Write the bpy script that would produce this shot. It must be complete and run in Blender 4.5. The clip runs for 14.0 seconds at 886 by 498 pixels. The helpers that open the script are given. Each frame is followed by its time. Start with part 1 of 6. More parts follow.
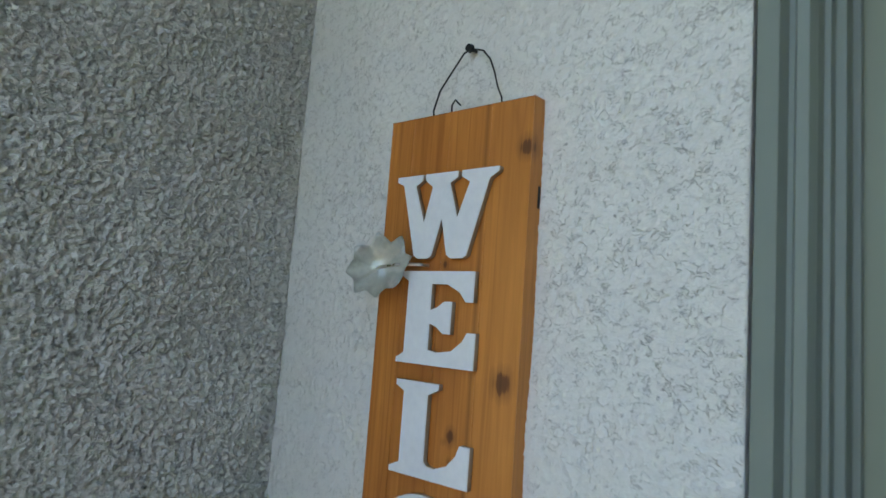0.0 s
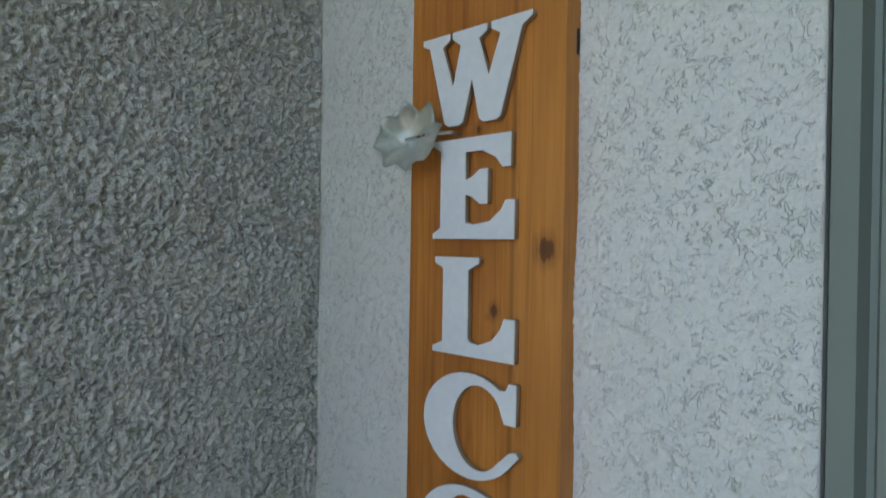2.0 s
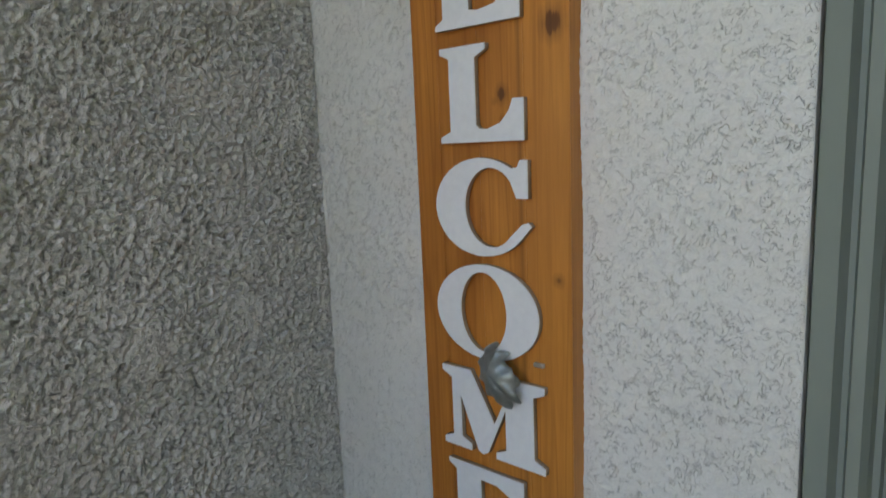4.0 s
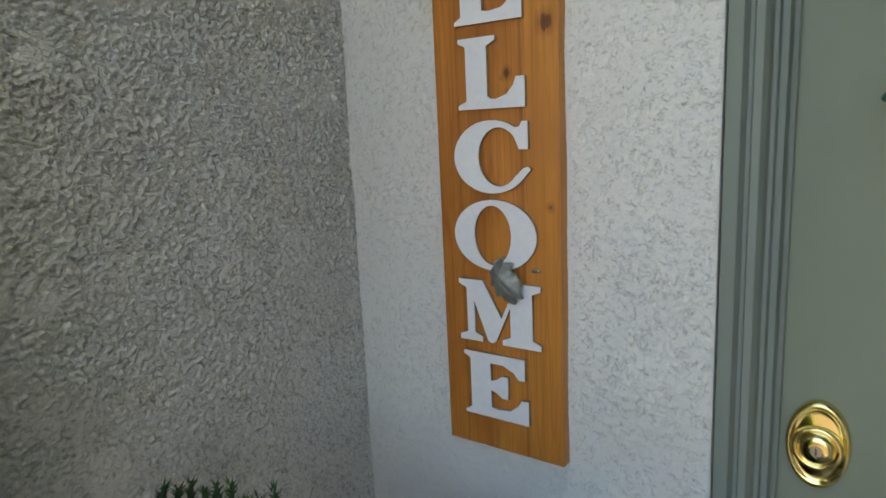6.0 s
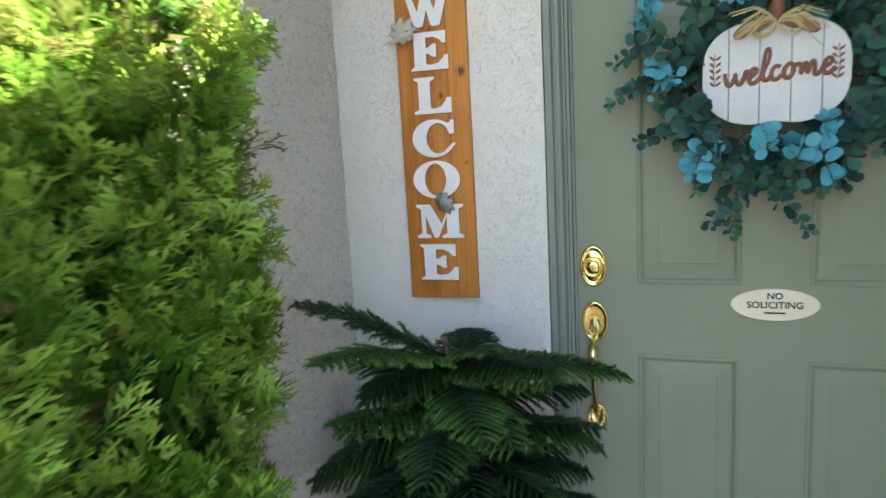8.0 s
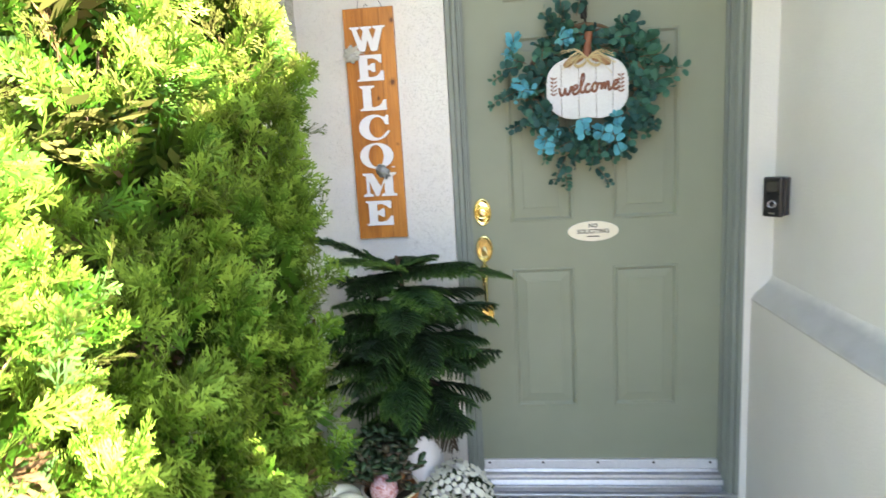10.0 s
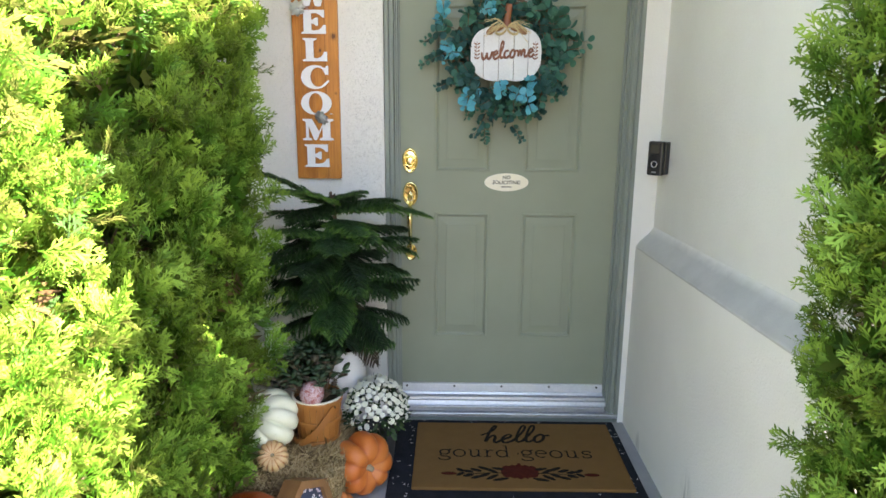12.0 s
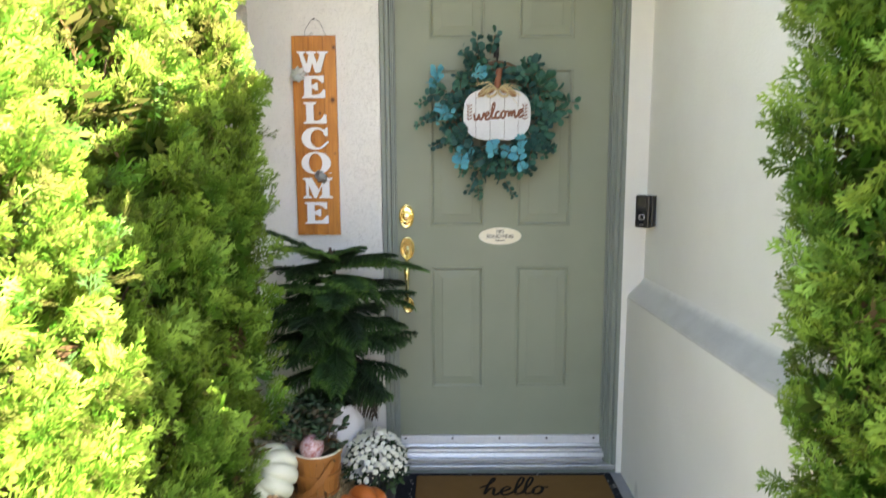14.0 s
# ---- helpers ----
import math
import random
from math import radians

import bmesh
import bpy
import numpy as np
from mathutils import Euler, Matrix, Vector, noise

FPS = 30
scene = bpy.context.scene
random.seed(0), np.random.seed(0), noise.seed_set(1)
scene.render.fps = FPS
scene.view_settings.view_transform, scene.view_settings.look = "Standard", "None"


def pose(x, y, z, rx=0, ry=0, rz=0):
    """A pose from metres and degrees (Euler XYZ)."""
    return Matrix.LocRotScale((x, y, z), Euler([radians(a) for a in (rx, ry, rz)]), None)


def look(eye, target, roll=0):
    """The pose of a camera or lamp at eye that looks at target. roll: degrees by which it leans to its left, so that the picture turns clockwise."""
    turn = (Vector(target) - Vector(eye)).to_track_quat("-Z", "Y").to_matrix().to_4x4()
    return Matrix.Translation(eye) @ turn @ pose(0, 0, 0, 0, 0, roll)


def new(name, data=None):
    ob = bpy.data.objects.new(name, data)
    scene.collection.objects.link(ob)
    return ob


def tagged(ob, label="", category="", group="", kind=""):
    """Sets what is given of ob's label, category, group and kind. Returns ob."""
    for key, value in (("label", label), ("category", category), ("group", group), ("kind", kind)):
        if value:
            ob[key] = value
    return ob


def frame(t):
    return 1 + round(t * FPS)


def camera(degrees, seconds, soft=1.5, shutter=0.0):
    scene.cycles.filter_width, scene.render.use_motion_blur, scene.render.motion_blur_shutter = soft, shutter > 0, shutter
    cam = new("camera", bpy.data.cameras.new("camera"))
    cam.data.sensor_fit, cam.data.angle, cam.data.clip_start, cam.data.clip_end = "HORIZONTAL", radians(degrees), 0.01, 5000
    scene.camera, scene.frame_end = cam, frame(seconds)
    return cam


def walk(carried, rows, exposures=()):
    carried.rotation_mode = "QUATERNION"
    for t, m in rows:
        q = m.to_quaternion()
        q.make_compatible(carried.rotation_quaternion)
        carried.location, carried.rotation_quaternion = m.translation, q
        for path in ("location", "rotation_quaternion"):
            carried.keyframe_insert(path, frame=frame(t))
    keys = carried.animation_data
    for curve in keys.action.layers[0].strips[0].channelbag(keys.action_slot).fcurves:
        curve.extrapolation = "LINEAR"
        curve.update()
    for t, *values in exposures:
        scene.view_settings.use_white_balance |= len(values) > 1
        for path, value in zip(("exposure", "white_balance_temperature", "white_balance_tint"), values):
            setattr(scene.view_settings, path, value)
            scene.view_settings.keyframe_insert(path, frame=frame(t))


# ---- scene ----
cam = camera(68.4, 14.0, 1.5, 0.5)
PATH = [
    (0, (-0.392, -0.553, 1.673), (-1.691, 0.951, 1.898), 4.2),
    (0.5, (-0.414, -0.49, 1.681), (-1.809, 0.926, 1.901), 3.6),
    (1, (-0.418, -0.488, 1.666), (-1.857, 0.892, 1.83), 2.9),
    (1.5, (-0.417, -0.496, 1.647), (-1.842, 0.906, 1.71), 1.5),
    (2, (-0.411, -0.507, 1.627), (-1.827, 0.906, 1.616), 0.9),
    (2.5, (-0.413, -0.516, 1.602), (-1.824, 0.898, 1.5), -0.2),
    (3, (-0.414, -0.53, 1.577), (-1.811, 0.891, 1.403), -1.6),
    (3.5, (-0.414, -0.546, 1.554), (-1.78, 0.896, 1.323), -2.7),
    (4, (-0.418, -0.56, 1.531), (-1.744, 0.903, 1.212), -2.4),
    (4.2, (-0.418, -0.571, 1.524), (-1.743, 0.889, 1.187), -2.3),
    (6.3, (-0.326, -0.848, 1.512), (-1.477, 0.745, 1.139), -2.7),
    (6.5, (-0.285, -0.887, 1.511), (-1.477, 0.673, 1.127), -3.8),
    (7, (-0.24, -1.041, 1.482), (-1.299, 0.614, 1.109), -2.3),
    (7.5, (-0.258, -1.347, 1.445), (-0.992, 0.486, 1.127), -4.5),
    (8, (-0.258, -1.607, 1.45), (-0.907, 0.259, 1.141), -3.2),
    (8.2, (-0.241, -1.717, 1.449), (-0.859, 0.161, 1.147), -2.6),
    (10.3, (-0.316, -2.483, 1.455), (-0.433, -0.525, 1.068), -1.2),
    (10.5, (-0.316, -2.529, 1.433), (-0.382, -0.57, 1.032), 0.2),
    (11, (-0.289, -2.623, 1.426), (-0.365, -0.662, 1.039), -0.7),
    (11.5, (-0.272, -2.673, 1.411), (-0.311, -0.72, 0.982), -1.0),
    (12, (-0.258, -2.722, 1.392), (-0.28, -0.773, 0.943), 0.4),
    (12.5, (-0.258, -2.749, 1.39), (-0.264, -0.815, 0.882), -0.4),
    (13, (-0.273, -2.772, 1.371), (-0.297, -0.845, 0.836), -0.6),
    (13.5, (-0.287, -2.791, 1.375), (-0.318, -0.837, 0.949), -0.7),
    (14, (-0.261, -2.794, 1.408), (-0.269, -0.815, 1.118), -0.3),
]
EXPOSURES = [(0, 3.3, 5950, 6), (1.5, 3.15, 6000, 6), (2.5, 3.16, 6250, 8), (3.2, 3.19, 6750, 11), (4.2, 3.25, 6900, 12), (6.5, 3.45, 6950, 10), (7.5, 3.47, 6800, 9), (8, 3.95, 6800, 12), (10.3, 4.42, 7400, 17), (11, 4.3, 7400, 17), (12.5, 4.17, 7500, 17), (14, 4.12, 7650, 18)]
walk(cam, [(t, look(eye, target, roll)) for t, eye, target, roll in PATH], EXPOSURES)

# ---- world, sun, exposure ----
SUN_WAY = Vector((1.0, -0.22, 1.0)).normalized()
world = bpy.data.worlds.new("sky")
scene.world = world
world.use_nodes = True
wn = world.node_tree.nodes
sky = wn.new("ShaderNodeTexSky")
sky.sky_type, sky.sun_disc = "NISHITA", False
sky.sun_elevation = math.asin(SUN_WAY.z)
sky.sun_rotation = math.atan2(SUN_WAY.x, SUN_WAY.y)
world.node_tree.links.new(sky.outputs[0], wn["Background"].inputs[0])
wn["Background"].inputs[1].default_value = 0.062
sun = new("sun", bpy.data.lights.new("sun", "SUN"))
sun.data.energy, sun.data.angle, sun.data.color = 5.0, radians(0.6), (1.0, 0.95, 0.86)
sun.matrix_world = look(SUN_WAY * 20, (0, 0, 0))


# ---- materials ----
def rgb(c):
    return (c[0], c[1], c[2], 1.0)


class Mat:
    """A node material with a few helpers."""

    def __init__(self, name, rough=0.6, metal=0.0, spec=0.5):
        self.m = bpy.data.materials.new(name)
        self.m.use_nodes = True
        self.t = self.m.node_tree
        self.b = self.t.nodes["Principled BSDF"]
        self.b.inputs["Roughness"].default_value = rough
        self.b.inputs["Metallic"].default_value = metal
        self.b.inputs["Specular IOR Level"].default_value = spec
        self.co = self.t.nodes.new("ShaderNodeTexCoord").outputs["Object"]

    def node(self, kind, **sockets):
        n = self.t.nodes.new(kind)
        for k, v in sockets.items():
            self.put(v, n.inputs[k.replace("_", " ")])
        return n

    def put(self, v, socket):
        if isinstance(v, bpy.types.NodeSocket):
            self.t.links.new(v, socket)
        else:
            socket.default_value = v

    def scaled(self, s):
        n = self.t.nodes.new("ShaderNodeMapping")
        n.inputs["Scale"].default_value = s
        self.put(self.co, n.inputs["Vector"])
        return n.outputs[0]

    def noise(self, scale, detail=4.0, rough=0.55, co=None, distortion=0.0):
        n = self.node("ShaderNodeTexNoise", Scale=scale, Detail=detail, Roughness=rough, Distortion=distortion)
        self.put(co or self.co, n.inputs["Vector"])
        return n.outputs["Fac"]

    def voronoi(self, scale, co=None, feature="F1"):
        n = self.node("ShaderNodeTexVoronoi", Scale=scale)
        n.feature = feature
        self.put(co or self.co, n.inputs["Vector"])
        return n.outputs["Distance"]

    def ramp(self, fac, *stops):
        n = self.t.nodes.new("ShaderNodeValToRGB")
        e = n.color_ramp.elements
        while len(e) < len(stops):
            e.new(0.5)
        for k, (p, c) in enumerate(stops):
            e[k].position = p
            e[k].color = rgb(c) if isinstance(c, tuple) else (c, c, c, 1.0)
        self.put(fac, n.inputs[0])
        return n.outputs[0]

    def mix(self, fac, a, b, mode="MIX"):
        n = self.t.nodes.new("ShaderNodeMix")
        n.data_type, n.blend_type = "RGBA", mode
        self.put(fac, n.inputs[0])
        for v, s in ((a, n.inputs[6]), (b, n.inputs[7])):
            self.put(rgb(v) if isinstance(v, tuple) else v, s)
        return n.outputs[2]

    def math(self, op, a, b=0.0):
        n = self.t.nodes.new("ShaderNodeMath")
        n.operation = op
        self.put(a, n.inputs[0])
        self.put(b, n.inputs[1])
        return n.outputs[0]

    def random(self):
        return self.t.nodes.new("ShaderNodeObjectInfo").outputs["Random"]

    def island(self):
        return self.t.nodes.new("ShaderNodeNewGeometry").outputs["Random Per Island"]

    def colour(self, v):
        self.put(rgb(v) if isinstance(v, tuple) else v, self.b.inputs["Base Color"])
        return self

    def rough(self, v):
        self.put(v, self.b.inputs["Roughness"])
        return self

    def bump(self, height, strength=0.4, distance=0.002):
        n = self.node("ShaderNodeBump", Strength=strength, Distance=distance, Height=height)
        self.put(n.outputs[0], self.b.inputs["Normal"])
        return self

    def thin(self, colour, weight=0.35):
        """Lets light through a leaf."""
        tr = self.node("ShaderNodeBsdfTranslucent")
        self.put(rgb(colour) if isinstance(colour, tuple) else colour, tr.inputs["Color"])
        mx = self.t.nodes.new("ShaderNodeMixShader")
        mx.inputs[0].default_value = weight
        out = self.t.nodes["Material Output"]
        self.put(self.b.outputs[0], mx.inputs[1])
        self.put(tr.outputs[0], mx.inputs[2])
        self.put(mx.outputs[0], out.inputs["Surface"])
        return self


def plain(name, a, b, scale=30.0, rough=0.6, metal=0.0, bump=0.0, bump_scale=200.0, distance=0.001, spec=0.5):
    """Two tones mixed at two scales, with fine relief."""
    m = Mat(name, rough, metal, spec)
    coarse, fine = m.noise(scale * 0.25), m.noise(scale * 3.0, 6.0)
    m.colour(m.mix(m.ramp(m.mix(0.5, coarse, fine), (0.35, 0.0), (0.65, 1.0)), a, b))
    m.rough(m.math("ADD", m.math("MULTIPLY", fine, 0.2), rough - 0.1))
    if bump:
        m.bump(m.noise(bump_scale, 5.0), bump, distance)
    return m.m


def stucco_material(name, relief, pit_shade=0.0, drips=(), tears=0.0):
    m = Mat(name, 0.9, spec=0.2)
    stain = m.noise(2.2, 5.0)
    tone = m.mix(m.ramp(stain, (0.35, 0.0), (0.7, 1.0)), (0.72, 0.695, 0.640), (0.78, 0.76, 0.710))
    grain = m.noise(420.0, 3.0)
    tone = m.mix(m.ramp(grain, (0.3, 0.12), (0.6, 0.0)), tone, (0.42, 0.40, 0.36))
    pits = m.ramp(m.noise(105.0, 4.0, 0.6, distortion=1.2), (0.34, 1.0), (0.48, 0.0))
    # the relief's own shade in its pits, put into the colour
    if pit_shade:
        tone = m.mix(m.math("MULTIPLY", pits, pit_shade), tone, (0.30, 0.285, 0.26))
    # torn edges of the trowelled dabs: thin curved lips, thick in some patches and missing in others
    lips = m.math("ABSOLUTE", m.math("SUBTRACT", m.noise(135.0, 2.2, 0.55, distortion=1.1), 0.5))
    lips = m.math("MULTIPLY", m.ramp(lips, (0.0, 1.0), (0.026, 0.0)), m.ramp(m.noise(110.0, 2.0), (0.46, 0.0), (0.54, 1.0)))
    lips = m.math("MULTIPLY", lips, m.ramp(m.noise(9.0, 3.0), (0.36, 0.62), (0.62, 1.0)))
    # crevice shade along the lips, painted into the tone
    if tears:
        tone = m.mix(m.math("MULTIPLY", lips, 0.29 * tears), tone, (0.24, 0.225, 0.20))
    if drips:
        # old drip marks near the ground: way along the wall, height, reach
        streak = m.ramp(m.noise(14.0, 5.0, co=m.scaled((1.0, 5.0, 0.6))), (0.4, 0.0), (0.6, 0.6))
        for y, z, r in drips:
            d = m.node("ShaderNodeVectorMath", Vector=m.scaled((0.0, 1.6, 0.7)))
            d.operation = "DISTANCE"
            d.inputs[1].default_value = (0.0, y * 1.6, z * 0.7)
            near = m.ramp(m.math("DIVIDE", d.outputs["Value"], r), (0.15, 1.0), (1.0, 0.0))
            tone = m.mix(m.math("MULTIPLY", near, streak), tone, (0.22, 0.215, 0.20))
    m.colour(tone)
    if relief:
        low = m.noise(95.0, 3.0, 0.5, distortion=0.9)
        h = m.math("ADD", m.ramp(low, (0.44, 0.0), (0.62, 1.0)), m.math("MULTIPLY", grain, 0.15))
        m.bump(h, 0.3, 0.0018)
    else:
        grit = m.ramp(m.noise(230.0, 3.0, 0.6, distortion=0.6), (0.42, 0.0), (0.58, 1.0))
        h = m.math("ADD", m.math("MULTIPLY", grain, 0.22), m.math("MULTIPLY", grit, 0.2 + pit_shade))
        h = m.math("SUBTRACT", h, m.math("ADD", m.math("MULTIPLY", lips, 0.9 * tears), m.math("MULTIPLY", pits, 1.2 * pit_shade)))
        m.bump(h, 1.0, 0.0011 + 0.001 * pit_shade)
    return m.m


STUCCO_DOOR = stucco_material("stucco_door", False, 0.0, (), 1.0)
# side wall: same paint, made darker by shade painted into the pits
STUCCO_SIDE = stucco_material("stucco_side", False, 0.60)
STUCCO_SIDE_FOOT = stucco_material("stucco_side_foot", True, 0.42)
STUCCO = stucco_material("stucco_far", True)

STUCCO_FOOT = stucco_material("stucco_foot", True, 0.0, ((-0.83, 0.12, 0.09), (-0.90, 0.06, 0.07), (-0.3, 0.02, 0.05)))


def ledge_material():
    """Weathered ledge: grey dirt lying where the slope faces up, with ragged soft borders."""
    m = Mat("weathered_stucco", 0.9, spec=0.2)
    clean = m.mix(m.ramp(m.noise(2.2, 5.0), (0.35, 0.0), (0.7, 1.0)), (0.72, 0.695, 0.640), (0.78, 0.76, 0.710))
    dirty = m.mix(m.ramp(m.noise(11.0, 6.0), (0.3, 0.0), (0.7, 1.0)), (0.42, 0.41, 0.395), (0.49, 0.48, 0.46))
    way = m.node("ShaderNodeAttribute")
    way.attribute_name = "across"
    edge = m.math("ADD", way.outputs["Fac"], m.math("MULTIPLY", m.math("SUBTRACT", m.noise(24.0, 6.0), 0.5), 0.24))
    lies = m.ramp(edge, (0.0, 0.7), (0.12, 1.0), (0.68, 0.95), (0.98, 0.1))
    # rain reaches the outer stretch, so the dirt grows towards the front
    split = m.node("ShaderNodeSeparateXYZ", Vector=m.co)
    wet = m.ramp(m.math("MULTIPLY", split.outputs[1], -1.0), (0.05, 0.5), (0.7, 1.0))
    m.colour(m.mix(m.math("MULTIPLY", lies, wet), clean, dirty))
    low = m.noise(95.0, 3.0, 0.5, distortion=0.9)
    m.bump(m.ramp(low, (0.44, 0.0), (0.62, 1.0)), 0.3, 0.0018)
    return m.m


LEDGE_STUCCO = ledge_material()


def concrete_material():
    m = Mat("concrete", 0.7, spec=0.35)
    a = m.mix(m.ramp(m.noise(5.0, 6.0), (0.3, 0.0), (0.7, 1.0)), (0.22, 0.225, 0.23), (0.315, 0.315, 0.315))
    spots = m.ramp(m.noise(60.0, 3.0), (0.62, 0.0), (0.75, 0.5))
    m.colour(m.mix(spots, a, (0.16, 0.16, 0.165)))
    m.bump(m.noise(240.0, 6.0), 0.35, 0.001)
    return m.m


CONCRETE = concrete_material()


def soil_material():
    m = Mat("garden_soil", 0.95, spec=0.1)
    m.colour(m.mix(m.noise(14.0, 8.0), (0.035, 0.027, 0.020), (0.10, 0.078, 0.055)))
    m.bump(m.noise(60.0, 8.0), 0.8, 0.01)
    return m.m


SOIL = soil_material()


def paint_material(name, a, b, rough=0.48):
    """Brushed exterior paint on metal or wood, slightly chalky, with faint dirt."""
    m = Mat(name, rough, spec=0.3)
    m.colour(m.mix(m.ramp(m.noise(3.5, 6.0), (0.3, 0.0), (0.75, 1.0)), a, b))
    streak = m.noise(30.0, 4.0, co=m.scaled((6.0, 6.0, 0.5)))
    m.rough(m.ramp(m.mix(0.5, m.noise(9.0, 5.0), streak), (0.3, rough - 0.08), (0.7, rough + 0.12)))
    m.bump(m.mix(0.5, streak, m.noise(350.0, 3.0)), 0.12, 0.0006)
    return m.m


DOOR_PAINT = paint_material("sage_paint", (0.232, 0.250, 0.182), (0.262, 0.280, 0.206))
TRIM_PAINT = paint_material("sage_trim_paint", (0.20, 0.225, 0.195), (0.245, 0.27, 0.235))


def wood_material(name, light, dark, knots=(), along=2, seam=None):
    """Straight-grained stained board; knots are points in the board's own metres."""
    m = Mat(name, 0.42, spec=0.4)
    squeeze = [22.0, 22.0, 22.0]
    squeeze[along] = 0.9
    co = m.scaled(tuple(squeeze))
    bend = m.noise(2.2, 3.0, co=co)
    fine = m.noise(9.0, 6.0, 0.65, co=co, distortion=0.4)
    strip = m.noise(0.55, 1.0, co=co)
    fac = m.mix(0.22, m.mix(0.5, m.mix(0.45, bend, strip), fine), m.random())
    tone = m.mix(m.ramp(fac, (0.34, 0.0), (0.62, 1.0)), dark, light)
    line = m.math("ABSOLUTE", m.math("SUBTRACT", m.noise(1.4, 2.0, co=co), 0.5))
    tone = m.mix(m.ramp(line, (0.0, 0.42), (0.02, 0.0)), tone, dark)
    tone = m.mix(m.ramp(m.noise(7.0, 4.0, co=m.scaled((1.6, 1.0, 0.6))), (0.4, 0.0), (0.7, 0.6)), tone, dark)
    if seam:
        # two glued staves, the one past the seam paler
        x = m.node("ShaderNodeSeparateXYZ", Vector=m.scaled((1.0, 1.0, 1.0))).outputs["X"]
        over = m.math("SUBTRACT", x, seam)
        wave = m.ramp(m.noise(0.9, 2.0, co=co), (0.3, 0.25), (0.65, 0.95))
        tone = m.mix(m.math("MULTIPLY", m.ramp(over, (0.0, 0.0), (0.0015, 0.55)), wave), tone, (0.66, 0.28, 0.060))
        tone = m.mix(m.ramp(m.math("ABSOLUTE", over), (0.0, 0.5), (0.0011, 0.0)), tone, (0.12, 0.04, 0.012))
        # end-grain weathering and darker heart streaks
        tone = m.mix(m.ramp(m.noise(1.1, 3.0, 0.6, co=co, distortion=0.6), (0.52, 0.0), (0.66, 0.42)), tone, (0.24, 0.065, 0.012))
    for k in knots:
        d = m.node("ShaderNodeVectorMath", Vector=m.scaled((1.0, 1.0, 0.8)))
        d.operation = "DISTANCE"
        d.inputs[1].default_value = (k[0], k[1], k[2] * 0.8)
        near = m.math("ADD", d.outputs["Value"], m.math("MULTIPLY", m.math("SUBTRACT", fine, 0.5), k[3] * 0.9))
        ring = m.ramp(m.math("DIVIDE", near, k[3]), (0.0, 0.95), (0.42, 0.85), (0.55, 0.35), (1.0, 0.0))
        tone = m.mix(ring, tone, (0.09, 0.03, 0.012))
    m.colour(tone)
    m.rough(m.ramp(fine, (0.3, 0.5), (0.7, 0.34)))
    m.bump(fine, 0.25, 0.0008)
    return m.m


SIGN_WOOD = wood_material("stained_cedar", (0.60, 0.235, 0.042), (0.27, 0.080, 0.012),
                          [(-0.719, -0.083, 1.625, 0.016), (-0.707, -0.083, 1.832, 0.013), (-0.771, -0.083, 1.572, 0.010),
                           (-0.779, -0.083, 1.566, 0.005), (-0.715, -0.083, 1.41, 0.008), (-0.77, -0.083, 1.549, 0.006), (-0.792, -0.083, 1.728, 0.007)], 2, -0.752)
BASKET_WOOD = wood_material("basket_wood", (0.36, 0.145, 0.034), (0.26, 0.095, 0.022))
BOX_WOOD = wood_material("box_wood", (0.26, 0.13, 0.05), (0.16, 0.075, 0.027))
WHITE_PAINT = plain("white_letter_paint", (0.80, 0.80, 0.80), (0.72, 0.72, 0.73), 40, 0.5, bump=0.15, bump_scale=300, distance=0.0005)
RAW_EDGE = plain("raw_fibreboard", (0.30, 0.22, 0.14), (0.38, 0.29, 0.2), 60, 0.8)
BRASS = plain("polished_brass", (0.80, 0.66, 0.27), (0.86, 0.74, 0.37), 20, 0.14, 1.0)
STEEL = plain("brushed_steel", (0.55, 0.55, 0.56), (0.68, 0.68, 0.70), 60, 0.3, 1.0)
ALUMINIUM = plain("mill_aluminium", (0.40, 0.41, 0.43), (0.54, 0.55, 0.57), 25, 0.45, 0.85, 0.1, 150)
BRIGHT_ALUMINIUM = plain("bright_aluminium", (0.66, 0.66, 0.68), (0.78, 0.78, 0.80), 25, 0.5, 0.4, 0.1, 150)
# the lower leaf's tin, darker than the upper leaf's
GREY_TIN = plain("darker_tin", (0.34, 0.37, 0.35), (0.54, 0.57, 0.54), 60, 0.42, 0.55, 0.25, 60, 0.002)
GALVANISED = plain("galvanised_tin", (0.60, 0.62, 0.57), (0.78, 0.79, 0.72), 70, 0.33, 0.45, 0.25, 60, 0.002)
IRON = plain("black_iron", (0.012, 0.012, 0.012), (0.03, 0.028, 0.026), 60, 0.5, 0.4)
BLACK_PLASTIC = plain("black_plastic", (0.012, 0.012, 0.013), (0.02, 0.02, 0.021), 40, 0.3)
RUBBER = plain("black_rug_weave", (0.010, 0.011, 0.014), (0.022, 0.023, 0.028), 90, 0.9, bump=0.7, bump_scale=420, distance=0.002, spec=0.15)
FLECK = plain("grey_fleck_print", (0.25, 0.26, 0.28), (0.42, 0.42, 0.42), 80, 0.9)
INK = plain("black_ink", (0.014, 0.010, 0.008), (0.03, 0.022, 0.016), 200, 0.95, spec=0.05)
RED_INK = plain("brick_red_ink", (0.055, 0.012, 0.008), (0.085, 0.019, 0.012), 200, 0.95, spec=0.05)
CREAM = plain("cream_plate", (0.76, 0.69, 0.53), (0.82, 0.76, 0.61), 25, 0.35)
WHITE_GLAZE = plain("white_glaze", (0.60, 0.61, 0.63), (0.68, 0.68, 0.69), 12, 0.35)
